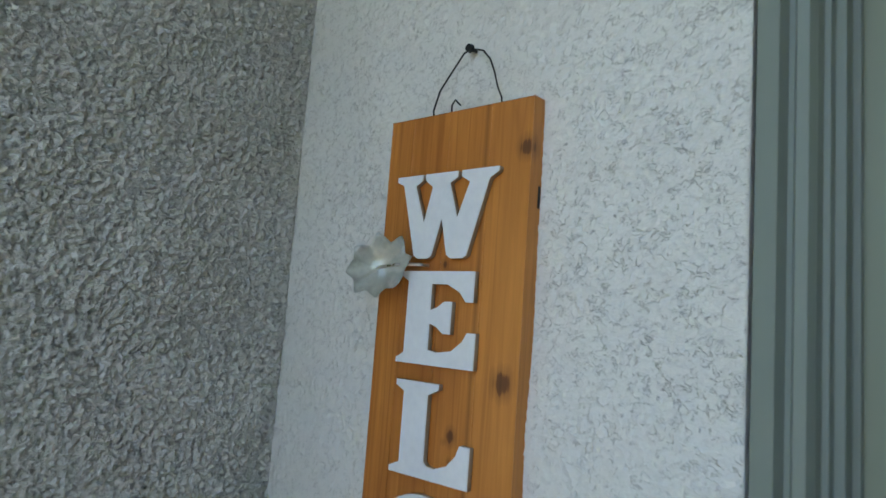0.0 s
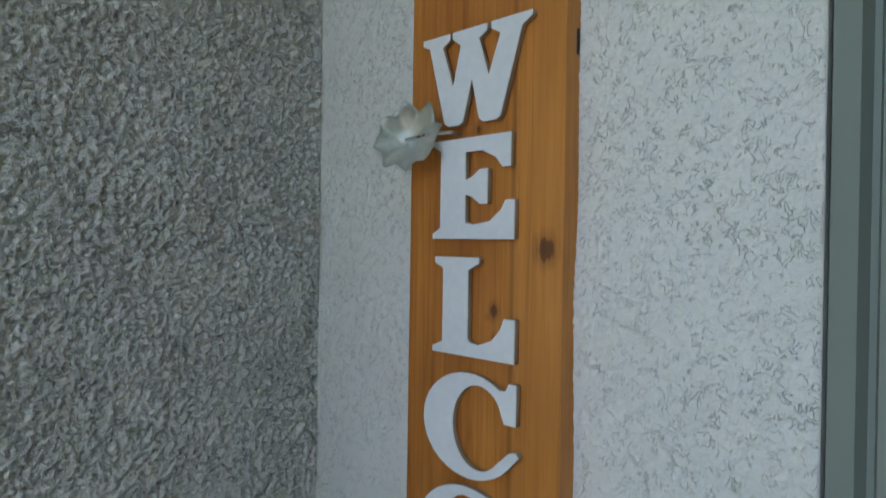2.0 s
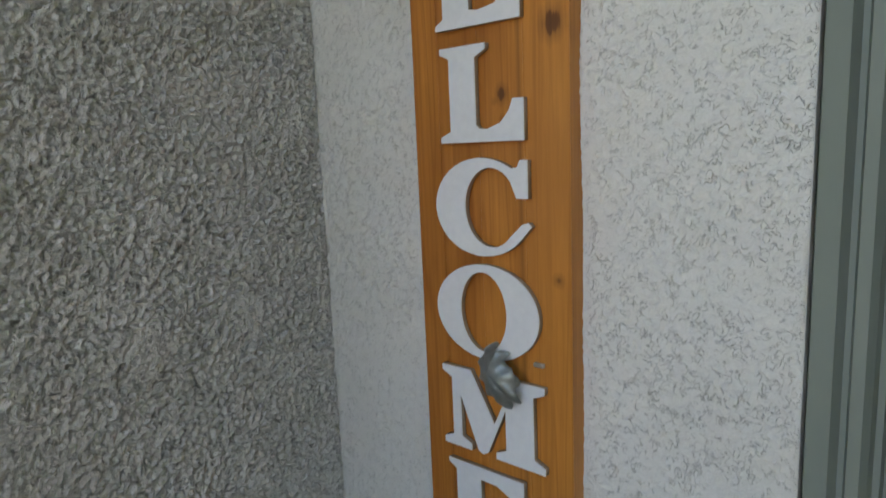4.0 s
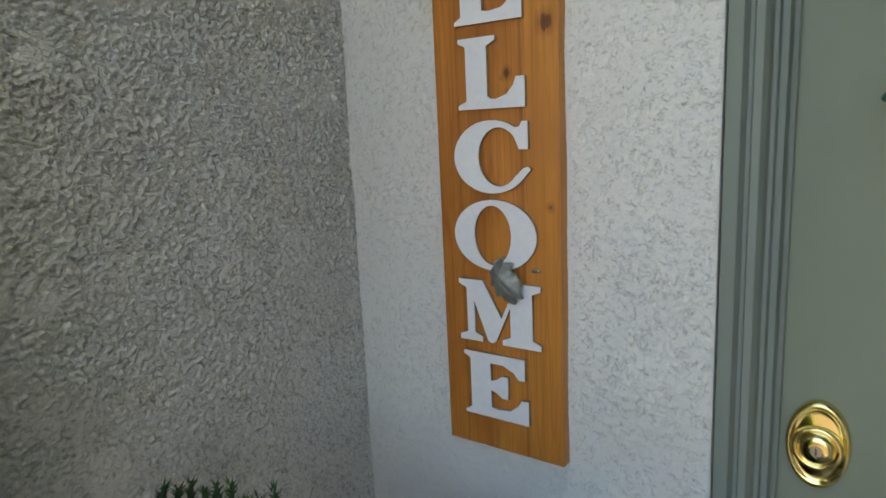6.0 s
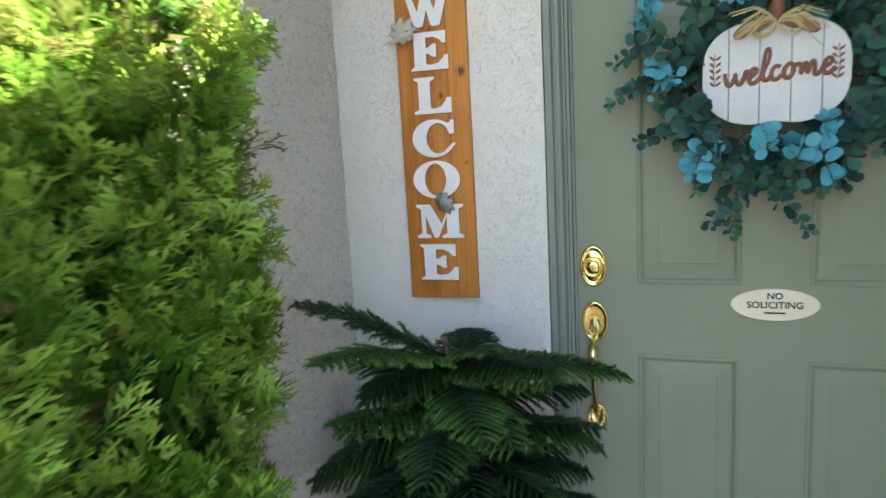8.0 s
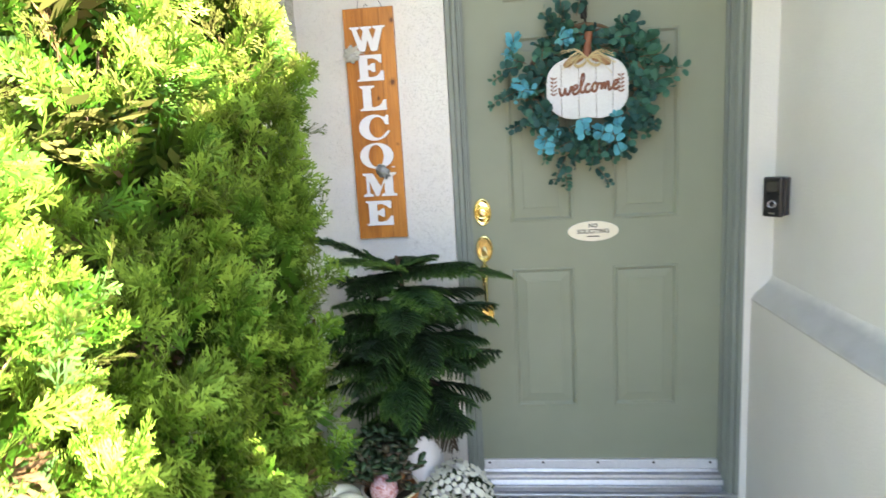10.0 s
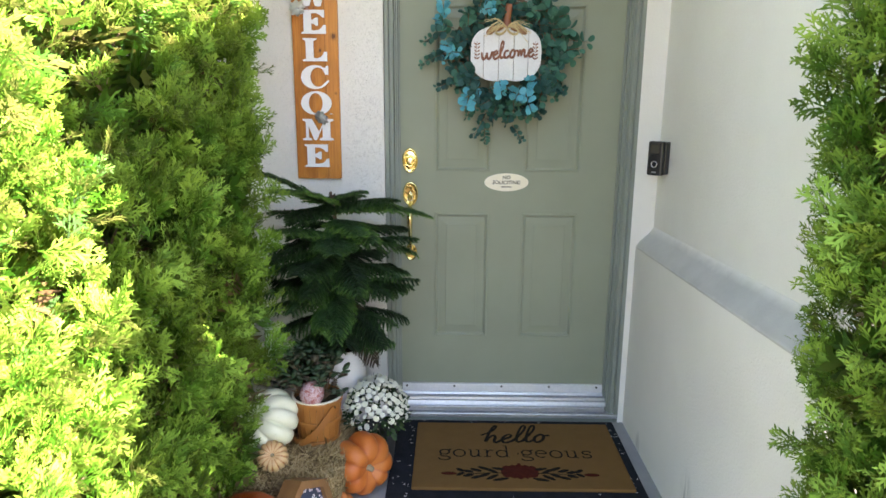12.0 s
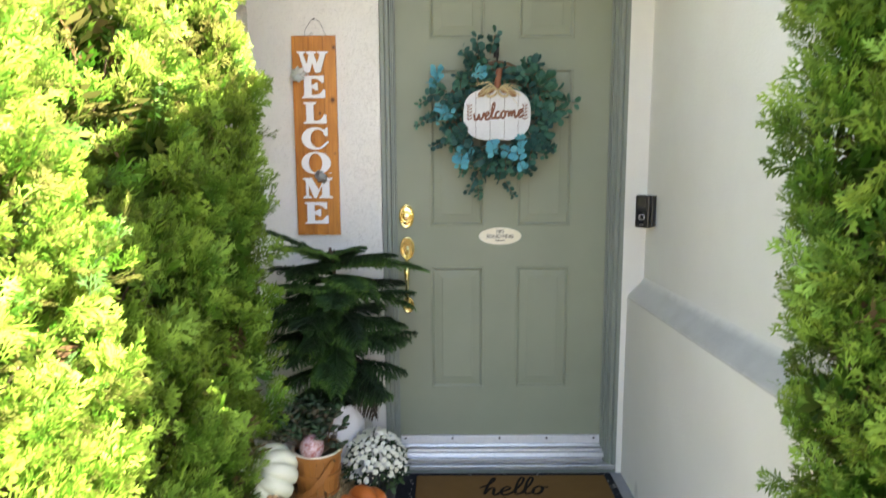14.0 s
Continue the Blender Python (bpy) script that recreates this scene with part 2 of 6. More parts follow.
RUST_PAINT = plain("rust_brown_paint", (0.17, 0.055, 0.026), (0.24, 0.085, 0.038), 90, 0.6)
WHITE_WOOD = plain("whitewashed_board", (0.58, 0.57, 0.56), (0.68, 0.68, 0.67), 50, 0.65, bump=0.3, bump_scale=120)
RAFFIA = plain("raffia", (0.52, 0.40, 0.20), (0.66, 0.54, 0.30), 120, 0.8)
BURLAP = plain("burlap", (0.30, 0.15, 0.08), (0.44, 0.27, 0.15), 150, 0.9, bump=0.6, bump_scale=500)
TWIG = plain("brown_twig", (0.10, 0.06, 0.035), (0.19, 0.12, 0.07), 80, 0.85, bump=0.5, bump_scale=150)
BARK = plain("brown_bark", (0.10, 0.065, 0.045), (0.19, 0.13, 0.09), 40, 0.95, bump=0.9, bump_scale=80, distance=0.005)
NAVY = plain("navy_board", (0.022, 0.03, 0.06), (0.034, 0.046, 0.085), 60, 0.6)
LILAC = plain("lilac_print", (0.45, 0.38, 0.46), (0.66, 0.58, 0.62), 200, 0.7)
GLASS_BLACK = plain("smoked_lens", (0.05, 0.05, 0.045), (0.09, 0.08, 0.06), 90, 0.12)
POT_DARK = plain("dark_nursery_pot", (0.02, 0.022, 0.025), (0.035, 0.035, 0.035), 50, 0.6)
STEM_BROWN = plain("dry_stem", (0.20, 0.16, 0.09), (0.33, 0.27, 0.17), 120, 0.9, bump=0.7, bump_scale=160, distance=0.002)
GREY_STEM = plain("weathered_grey_stem", (0.035, 0.038, 0.036), (0.09, 0.094, 0.086), 120, 0.9, bump=0.7, bump_scale=160, distance=0.002)


def coir_material():
    m = Mat("coir", 0.95, spec=0.1)
    f = m.noise(900.0, 3.0)
    m.colour(m.mix(m.mix(0.6, m.noise(25.0, 5.0), f), (0.115, 0.060, 0.020), (0.235, 0.128, 0.046)))
    m.bump(f, 0.8, 0.002)
    return m.m


COIR = coir_material()


def leaf_material(name, a, b, c, through_colour, weight=0.3, rough=0.5, per_object=False, spec=0.35):
    """Leaves that differ from one another, from a over b to c."""
    m = Mat(name, rough, spec=spec)
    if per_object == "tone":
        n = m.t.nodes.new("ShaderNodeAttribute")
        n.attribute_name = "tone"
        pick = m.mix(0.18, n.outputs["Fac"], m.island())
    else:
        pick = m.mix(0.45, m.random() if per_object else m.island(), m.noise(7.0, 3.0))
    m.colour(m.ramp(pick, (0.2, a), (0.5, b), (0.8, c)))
    return m.thin(through_colour, weight).m


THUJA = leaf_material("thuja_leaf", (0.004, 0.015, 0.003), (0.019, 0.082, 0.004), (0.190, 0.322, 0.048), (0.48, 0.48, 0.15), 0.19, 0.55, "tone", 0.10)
THUJA_DRY = leaf_material("thuja_dry", (0.07, 0.045, 0.022), (0.13, 0.075, 0.034), (0.06, 0.075, 0.02), (0.12, 0.1, 0.03), 0.1)
PINE = leaf_material("pine_needle", (0.006, 0.018, 0.008), (0.030, 0.080, 0.022), (0.120, 0.250, 0.045), (0.06, 0.14, 0.03), 0.14, 0.5, "tone", 0.25)
PINE_BROWN = leaf_material("pine_old", (0.026, 0.026, 0.014), (0.050, 0.036, 0.020), (0.10, 0.060, 0.036), (0.05, 0.04, 0.02), 0.1)
EUCALYPTUS = leaf_material("eucalyptus_leaf", (0.010, 0.045, 0.038), (0.024, 0.085, 0.072), (0.050, 0.150, 0.130), (0.03, 0.14, 0.12), 0.15, 0.5)
EUCALYPTUS_GREEN = leaf_material("eucalyptus_green", (0.022, 0.085, 0.058), (0.042, 0.145, 0.102), (0.085, 0.235, 0.170), (0.05, 0.22, 0.14), 0.2, 0.5)
EUCALYPTUS_BLUE = leaf_material("eucalyptus_blue", (0.040, 0.25, 0.31), (0.085, 0.38, 0.46), (0.16, 0.54, 0.62), (0.06, 0.36, 0.4), 0.15, 0.45)
JADE = leaf_material("succulent_leaf", (0.013, 0.036, 0.015), (0.030, 0.072, 0.030), (0.07, 0.045, 0.03), (0.06, 0.12, 0.04), 0.1, 0.35)
MUM_LEAF = leaf_material("mum_leaf", (0.012, 0.03, 0.010), (0.024, 0.055, 0.018), (0.045, 0.085, 0.03), (0.04, 0.08, 0.02), 0.15)
PETAL = leaf_material("white_petal", (0.74, 0.73, 0.58), (0.80, 0.79, 0.66), (0.84, 0.83, 0.73), (0.7, 0.7, 0.55), 0.25, 0.6, True)
STRAW = leaf_material("straw", (0.15, 0.095, 0.038), (0.36, 0.25, 0.115), (0.62, 0.48, 0.26), (0.4, 0.3, 0.12), 0.1, 0.6)


def pumpkin_material(name, a, b, groove, stripes=0.0):
    m = Mat(name, 0.42, spec=0.4)
    tone = m.mix(m.ramp(m.noise(9.0, 5.0), (0.3, 0.0), (0.7, 1.0)), a, b)
    specks = m.ramp(m.noise(170.0, 2.0), (0.64, 0.0), (0.72, 0.45))
    rib = m.t.nodes.new("ShaderNodeAttribute")
    rib.attribute_name = "groove"
    edge = m.math("MULTIPLY", m.math("POWER", rib.outputs["Fac"], 2.5), stripes)
    tone = m.mix(m.math("MULTIPLY", edge, m.ramp(m.noise(60.0, 4.0), (0.3, 0.5), (0.6, 1.0))), tone, groove)
    m.colour(m.mix(specks, tone, groove))
    m.rough(m.ramp(m.noise(30.0, 4.0), (0.3, 0.34), (0.7, 0.55)))
    m.bump(m.noise(90.0, 5.0), 0.18, 0.002)
    return m.m


PUMPKIN_PEACH = pumpkin_material("peach_orange_skin", (0.46, 0.105, 0.016), (0.54, 0.17, 0.038), (0.32, 0.055, 0.012), 0.75)
PUMPKIN_ORANGE = pumpkin_material("deep_orange_skin", (0.20, 0.034, 0.005), (0.28, 0.052, 0.007), (0.15, 0.026, 0.005), 0.4)
PUMPKIN_WHITE = pumpkin_material("pale_green_white_skin", (0.62, 0.64, 0.46), (0.72, 0.72, 0.56), (0.42, 0.46, 0.30), 0.35)
PUMPKIN_GOURD = pumpkin_material("cream_orange_skin", (0.52, 0.32, 0.14), (0.60, 0.42, 0.22), (0.34, 0.09, 0.02), 1.0)
PUMPKIN_RIB = pumpkin_material("orange_rib_skin", (0.40, 0.11, 0.03), (0.48, 0.16, 0.045), (0.30, 0.07, 0.02), 0.5)


# ---- builders ----
def smooth(me, on=True):
    me.polygons.foreach_set("use_smooth", [on] * len(me.polygons))


def link(name, me, parent=None, label="", soft=False):
    ob = new(name, me)
    if soft:
        smooth(me)
    if parent is not None:
        ob.parent = parent
        ob.matrix_parent_inverse = Matrix.Translation(parent.location).inverted() if parent.matrix_basis.to_3x3() == Matrix.Identity(3) else parent.matrix_basis.inverted()
    if label:
        ob["label"] = label
    return ob


def part(name, bm, material, parent=None, label="", soft=False):
    """One mesh object out of a bmesh, in world metres, under its thing."""
    me = bpy.data.meshes.new(name)
    bmesh.ops.recalc_face_normals(bm, faces=bm.faces)
    bm.to_mesh(me)
    bm.free()
    me.materials.append(material)
    return link(name, me, parent, label, soft)


def mesh_of(name, verts, faces, material):
    """A mesh out of arrays of places and of equal-sized faces."""
    me = bpy.data.meshes.new(name)
    verts, faces = np.asarray(verts, np.float32), np.asarray(faces, np.int32)
    n = faces.shape[1]
    me.vertices.add(len(verts))
    me.vertices.foreach_set("co", verts.ravel())
    me.loops.add(faces.size)
    me.loops.foreach_set("vertex_index", faces.ravel())
    me.polygons.add(len(faces))
    me.polygons.foreach_set("loop_start", np.arange(len(faces), dtype=np.int32) * n)
    me.update(calc_edges=True)
    me.validate()
    me.materials.append(material)
    return me


def thing(name, place, label, category, group="", kind=""):
    ob = new(name)
    ob.empty_display_size = 0.05
    ob.location = place
    return tagged(ob, label, category, group, kind)


def box(bm, lo, hi, bevel=0.0, m=None, seg=2):
    """Adds a box from corner to corner, with rounded edges."""
    r = bmesh.ops.create_cube(bm, size=1.0)
    v = r["verts"]
    lo, hi = Vector(lo), Vector(hi)
    size, mid = hi - lo, (hi + lo) / 2
    for p in v:
        p.co = Vector((p.co.x * size.x, p.co.y * size.y, p.co.z * size.z)) + mid
    if bevel:
        e = list({e for p in v for e in p.link_edges})
        r = bmesh.ops.bevel(bm, geom=e, offset=bevel, segments=seg, profile=0.5, affect="EDGES")
        v = list({p for f in r["faces"] for p in f.verts} | {p for p in v if p.is_valid})
    if m is not None:
        bmesh.ops.transform(bm, matrix=m, verts=v)
    return bm


def boxed(lo, hi, bevel=0.0, m=None, seg=2):
    return box(bmesh.new(), lo, hi, bevel, m, seg)


def lathe(profile, seg=32, m=None, bm=None):
    """Turns a profile of (radius, height) round z."""
    bm = bm or bmesh.new()
    rings = []
    for r, z in profile:
        rings.append([bm.verts.new((r * math.cos(a), r * math.sin(a), z)) for a in np.linspace(0, math.tau, seg, endpoint=False)] if r > 1e-6 else [bm.verts.new((0, 0, z))])
    for a, b in zip(rings, rings[1:]):
        for k in range(seg):
            q = (a[k % len(a)], a[(k + 1) % len(a)], b[(k + 1) % len(b)], b[k % len(b)])
            q = list(dict.fromkeys(q))
            if len(q) > 2:
                bm.faces.new(q)
    if m is not None:
        bmesh.ops.transform(bm, matrix=m, verts=[v for ring in rings for v in ring])
    return bm


def tube(points, radius, seg=8, bm=None, end=None):
    """A round bar along points; the radius tapers to end."""
    bm = bm or bmesh.new()
    pts = [Vector(p) for p in points]
    rings, side = [], None
    for k, p in enumerate(pts):
        way = (pts[min(k + 1, len(pts) - 1)] - pts[max(k - 1, 0)]).normalized()
        if side is None:
            side = way.orthogonal().normalized()
        side = (side - way * side.dot(way)).normalized()
        up = way.cross(side)
        r = radius if end is None else radius + (end - radius) * k / (len(pts) - 1)
        rings.append([bm.verts.new(p + (side * math.cos(a) + up * math.sin(a)) * r) for a in np.linspace(0, math.tau, seg, endpoint=False)])
    for a, b in zip(rings, rings[1:]):
        for k in range(seg):
            bm.faces.new((a[k], a[(k + 1) % seg], b[(k + 1) % seg], b[k]))
    bm.faces.new(rings[0][::-1])
    bm.faces.new(rings[-1])
    return bm


def curve_mesh(name, data, material, m):
    """The mesh of a curve or text, laid by m."""
    ob = new(name, data)
    deps = bpy.context.evaluated_depsgraph_get()
    me = bpy.data.meshes.new_from_object(ob.evaluated_get(deps))
    bpy.data.objects.remove(ob)
    bpy.data.curves.remove(data)
    me.transform(m)
    me.materials.clear()
    me.materials.append(material)
    me.name = name
    return me


def cut_out(name, loops, depth, material, m, bevel=0.0):
    """A flat shape with thickness out of closed outlines in metres; the second and later ones are holes."""
    cu = bpy.data.curves.new(name, "CURVE")
    cu.dimensions, cu.fill_mode, cu.extrude, cu.bevel_depth, cu.bevel_resolution = "2D", "BOTH", depth / 2 - bevel, bevel, 1
    cu.offset = -bevel
    for loop in loops:
        s = cu.splines.new("POLY")
        s.points.add(len(loop) - 1)
        s.use_cyclic_u = True
        for p, (x, y) in zip(s.points, loop):
            p.co = (x, y, 0, 1)
    return curve_mesh(name, cu, material, m)


def lettering(name, text, size, depth, material, m, bold=0.0, shear=0.0, spacing=1.0):
    cu = bpy.data.curves.new(name, "FONT")
    cu.body, cu.size, cu.extrude, cu.offset, cu.shear, cu.space_character = text, size, depth / 2, bold, shear, spacing
    cu.align_x, cu.align_y = "CENTER", "CENTER"
    cu.resolution_u = 4
    return curve_mesh(name, cu, material, m)


STROKES = {
    "w": ([(0, .9), (.1, .3), (.35, 0), (.6, .4), (.65, .9), (.7, .3), (.95, 0), (1.2, .5), (1.2, .95), (1.4, .75)], 1.35),
    "e": ([(0, .35), (.5, .6), (.55, .9), (.3, 1), (.05, .6), (.15, .1), (.45, 0), (.8, .35)], .75),
    "l": ([(0, .3), (.4, 1.2), (.45, 1.9), (.25, 2.1), (.12, 1.5), (.12, .4), (.3, 0), (.6, .3)], .55),
    "c": ([(.55, .8), (.35, 1), (.08, .7), (.08, .25), (.35, 0), (.7, .35)], .7),
    "o": ([(.4, 1), (.1, .8), (.05, .3), (.3, 0), (.6, .3), (.6, .8), (.4, 1), (.55, .75), (.9, .85)], .85),
    "m": ([(0, .8), (.15, .95), (.2, .1), (.24, .6), (.45, 1), (.55, .1), (.6, .6), (.8, 1), (.92, .7), (.92, .15), (1.1, 0), (1.35, .35)], 1.3),
    "h": ([(-.3, .9), (.2, 1.2), (.45, 1.9), (.25, 2.1), (.12, 1.3), (.1, 0), (.2, .6), (.45, .95), (.6, .7), (.6, .15), (.8, 0), (1.0, .35)], .95),
}


def script_word(name, word, height, thick, material, m, flat=0.5, slant=0.15):
    """A word in a joined brush hand, centred; height is that of a small letter."""
    cu = bpy.data.curves.new(name, "CURVE")
    cu.dimensions, cu.bevel_depth, cu.bevel_resolution, cu.resolution_u = "3D", thick, 2, 5
    total = sum(STROKES[c][1] for c in word)
    at = -total / 2
    for c in word:
        pts, advance = STROKES[c]
        s = cu.splines.new("NURBS")
        s.points.add(len(pts) - 1)
        s.order_u, s.use_endpoint_u = 3, True
        for p, (x, y) in zip(s.points, pts):
            p.co = ((at + x + slant * y) * height, (y - 0.5) * height, 0, 1)
            down = 1.0 if y < 0.9 else 0.8
            p.radius = down
        at += advance
    return curve_mesh(name, cu, material, m @ Matrix.Diagonal((1, 1, flat, 1)))

# ---- structure ----
WALL_Y, LEFT_X, LEFT_END = -0.069, -1.055, -1.05
RIGHT_LOW, RIGHT_UP, RIGHT_END = 0.512, 0.580, -1.46
LEDGE_RISE = 0.045
TOP, SOFFIT = 3.01, 2.5
FINE = (0.72, 2.2)
rng = np.random.default_rng(7)


def relief(rows, cols, step, seed, coarse):
    """Trowelled stucco in metres. coarse: close worm-like dabs with flat tops and deep joints; else a smooth coat with faint flakes."""
    r = np.random.default_rng(seed)
    fy, fx = np.meshgrid(np.fft.fftfreq(rows, step), np.fft.fftfreq(cols, step), indexing="ij")
    f = np.hypot(fx, fy)
    white = np.fft.fft2(r.standard_normal((rows, cols)))

    def band(wave, width):
        h = np.real(np.fft.ifft2(white * np.exp(-((f - 1 / wave) / (width / wave)) ** 2)))
        return h / h.std()

    if coarse:
        x = band(0.0088, 0.6) + 0.35 * band(0.018, 0.5) + 0.1 * band(0.06, 0.5)
        # some patches are rubbed flat
        rub = 1 - 0.75 / (1 + np.exp(-5 * (band(0.11, 0.6) - 2.0)))
        return (0.0019 * np.tanh(2.2 * (x + 0.15)) + 0.0003 * x + 0.0004 * band(0.0050, 0.4)) * rub + 0.0012 * band(0.20, 0.6)
    x = band(0.0105, 0.6) + 0.5 * band(0.025, 0.5)
    fade = 1 / (1 + np.exp(-2.5 * band(0.16, 0.6)))
    return 0.0006 * np.tanh(4 * (x - 0.35)) * (0.35 + 0.65 * fade) + 0.00022 * band(0.006, 0.5) + 0.0009 * band(0.22, 0.6)


def stucco_sheet(name, origin, u, v, width, height, step, seed, material, coarse):
    """A wall face with real relief; its rim stays in the plane. u x v points out of the wall."""
    cols, rows = int(width / step) + 1, int(height / step) + 1
    h = relief(rows, cols, step, seed, coarse)
    h[:, 0] = h[:, -1] = h[0, :] = h[-1, :] = 0
    a, b = np.meshgrid(np.linspace(0, width, cols), np.linspace(0, height, rows))
    u, v = np.array(u, float), np.array(v, float)
    n = np.cross(u, v)
    co = np.array(origin) + a[..., None] * u + b[..., None] * v + h[..., None] * n
    k = np.arange(rows * cols).reshape(rows, cols)
    faces = np.stack([k[:-1, :-1], k[:-1, 1:], k[1:, 1:], k[1:, :-1]], -1).reshape(-1, 4)
    me = mesh_of(name, co.reshape(-1, 3), faces, material)
    smooth(me)
    return me


def structure(name, bm, material, label, category, soft=False):
    ob = part(name, bm, material, None, "", soft)
    return tagged(ob, label, category, kind="structure")


# ground, porch slab and walkway
bm = bmesh.new()
bmesh.ops.create_grid(bm, x_segments=40, y_segments=40, size=400)
bmesh.ops.translate(bm, verts=bm.verts, vec=(0, 0, -0.03))
structure("ground", bm, SOIL, "bare brown garden soil round the porch", "ground")
bm = bmesh.new()
SLAB = [(LEFT_X, 0.05), (LEFT_X, -0.88), (-0.94, -0.88), (-0.94, -1.98), (0.30, -1.98), (0.30, RIGHT_END), (RIGHT_LOW, RIGHT_END), (RIGHT_LOW, 0.05)]
rim = [bm.verts.new((x, y, 0.0)) for x, y in SLAB]
foot = [bm.verts.new((x, y, -0.2)) for x, y in SLAB]
bm.faces.new(rim)
for k in range(len(SLAB)):
    bm.faces.new((rim[k], foot[k], foot[(k + 1) % len(SLAB)], rim[(k + 1) % len(SLAB)]))
structure("floor", bm, CONCRETE, "grey concrete porch slab and walkway with faint stains", "floor")

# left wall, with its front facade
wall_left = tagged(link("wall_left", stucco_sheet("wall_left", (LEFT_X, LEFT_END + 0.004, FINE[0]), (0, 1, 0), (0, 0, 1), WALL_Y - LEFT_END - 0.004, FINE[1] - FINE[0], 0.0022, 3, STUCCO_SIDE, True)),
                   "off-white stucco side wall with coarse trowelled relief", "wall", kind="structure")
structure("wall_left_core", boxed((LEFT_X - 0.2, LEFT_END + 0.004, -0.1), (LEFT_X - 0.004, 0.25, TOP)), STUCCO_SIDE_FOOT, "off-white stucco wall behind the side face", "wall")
structure("facade_left", boxed((LEFT_X - 4, LEFT_END, -0.1), (LEFT_X, LEFT_END + 0.2, TOP), 0.008), STUCCO, "off-white stucco house front behind the shrubs", "wall")
# door wall
structure("wall_door_core", boxed((LEFT_X, WALL_Y + 0.003, -0.1), (-0.527, 0.25, TOP)), STUCCO, "off-white stucco wall behind the sign", "wall")
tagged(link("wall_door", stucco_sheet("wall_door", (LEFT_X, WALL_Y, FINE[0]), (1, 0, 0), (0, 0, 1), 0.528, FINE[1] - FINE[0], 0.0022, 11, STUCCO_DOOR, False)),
       "off-white stucco wall beside the front door", "wall", kind="structure")
structure("wall_over_door", boxed((-0.527, WALL_Y, 2.235), (0.487, 0.25, TOP)), STUCCO, "off-white stucco wall over the door", "wall")
structure("wall_return", boxed((0.487, WALL_Y, -0.1), (RIGHT_UP + 0.3, 0.25, TOP), 0.0), STUCCO, "narrow off-white stucco strip beside the door", "wall")


def right_wall(profile):
    """A stretch of the side wall with this section; its foot carries a soft-edged sloped ledge that climbs a little towards the front."""
    bm = bmesh.new()
    ends = [[bm.verts.new((x, y, z + (rise if 0.5 < z < 1.5 else 0.0))) for x, z in profile] for y, rise in ((RIGHT_END, LEDGE_RISE), (WALL_Y, 0.0))]
    for k in range(len(profile)):
        j = (k + 1) % len(profile)
        bm.faces.new((ends[0][k], ends[0][j], ends[1][j], ends[1][k]))
    for end in ends:
        bm.faces.new([bm.verts.new(v.co) for v in end])
    return bm


def ledge_section(n=15):
    """From the thick foot to the thin wall: an S of soft curves; place, height and way across."""
    out = []
    for f in np.linspace(0, 1, n):
        out.append((RIGHT_LOW + (RIGHT_UP - RIGHT_LOW) * (f - math.sin(math.tau * f) * 0.07), 0.795 + 0.088 * f, f))
    return out


SECTION = ledge_section()
ledge = structure("ledge", right_wall([p[:2] for p in SECTION] + [(RIGHT_UP + 0.1, 0.883), (RIGHT_UP + 0.1, 0.795)]), LEDGE_STUCCO, "weathered grey sloped stucco ledge along the wall", "ledge", True)
ledge.data.attributes.new("across", "FLOAT", "POINT").data.foreach_set("value", np.tile([p[2] for p in SECTION] + [1.0, 0.0], 4).astype(np.float32))
structure("wall_right_foot", right_wall([(RIGHT_LOW, -0.1), (RIGHT_LOW, 0.795), (RIGHT_UP + 0.2, 0.795), (RIGHT_UP + 0.2, -0.1)]), STUCCO_FOOT, "off-white stucco wall foot with dirty drip marks", "wall")
structure("wall_right", right_wall([(RIGHT_UP, 0.883), (RIGHT_UP, TOP), (RIGHT_UP + 0.22, TOP), (RIGHT_UP + 0.22, 0.883)]), STUCCO, "off-white stucco side wall with a sloped ledge at waist height", "wall")
structure("facade_right", boxed((RIGHT_UP + 0.222, RIGHT_END, -0.1), (5, RIGHT_END + 0.2, TOP), 0.008), STUCCO, "off-white stucco house front beyond the porch", "wall")
# unseen soffit; its front edge is set to bound the sun patch
structure("ceiling", boxed((LEFT_X - 0.002, -0.825, SOFFIT), (RIGHT_UP + 0.002, WALL_Y + 0.02, SOFFIT + 0.18), 0.004), STUCCO, "off-white stucco porch soffit", "ceiling")
# unseen eave added to block sky and sun off the wall, ledge and shrubs
structure("eave_right", boxed((0.215, -1.80, 2.30), (RIGHT_UP - 0.002, -0.83, 2.655), 0.006), TRIM_PAINT, "unseen boxed eave added to shade the side wall, ledge and left shrubs", "eave")
# unseen as well, added to match the eave opposite
structure("eave_left", boxed((LEFT_X + 0.002, -1.3, 2.53), (-0.72, -0.83, 2.655), 0.006), TRIM_PAINT, "unseen boxed eave added to match the other wing's", "eave")
structure("roof_left", boxed((LEFT_X - 4, LEFT_END, TOP), (LEFT_X, 4, TOP + 0.12)), TRIM_PAINT, "flat roof over the side wing", "roof")
structure("roof_right", boxed((RIGHT_UP + 0.222, RIGHT_END + 0.2, TOP - 0.1), (5, 4, TOP)), TRIM_PAINT, "flat roof over the other wing", "roof")
structure("roof_middle", boxed((LEFT_X, WALL_Y + 0.02, TOP), (RIGHT_UP, 4, TOP + 0.1)), TRIM_PAINT, "flat roof behind the porch", "roof")


# ---- door, frame and threshold ----
DOOR_L, DOOR_R, DOOR_B, DOOR_T = -0.48, 0.436, 0.15, 2.18


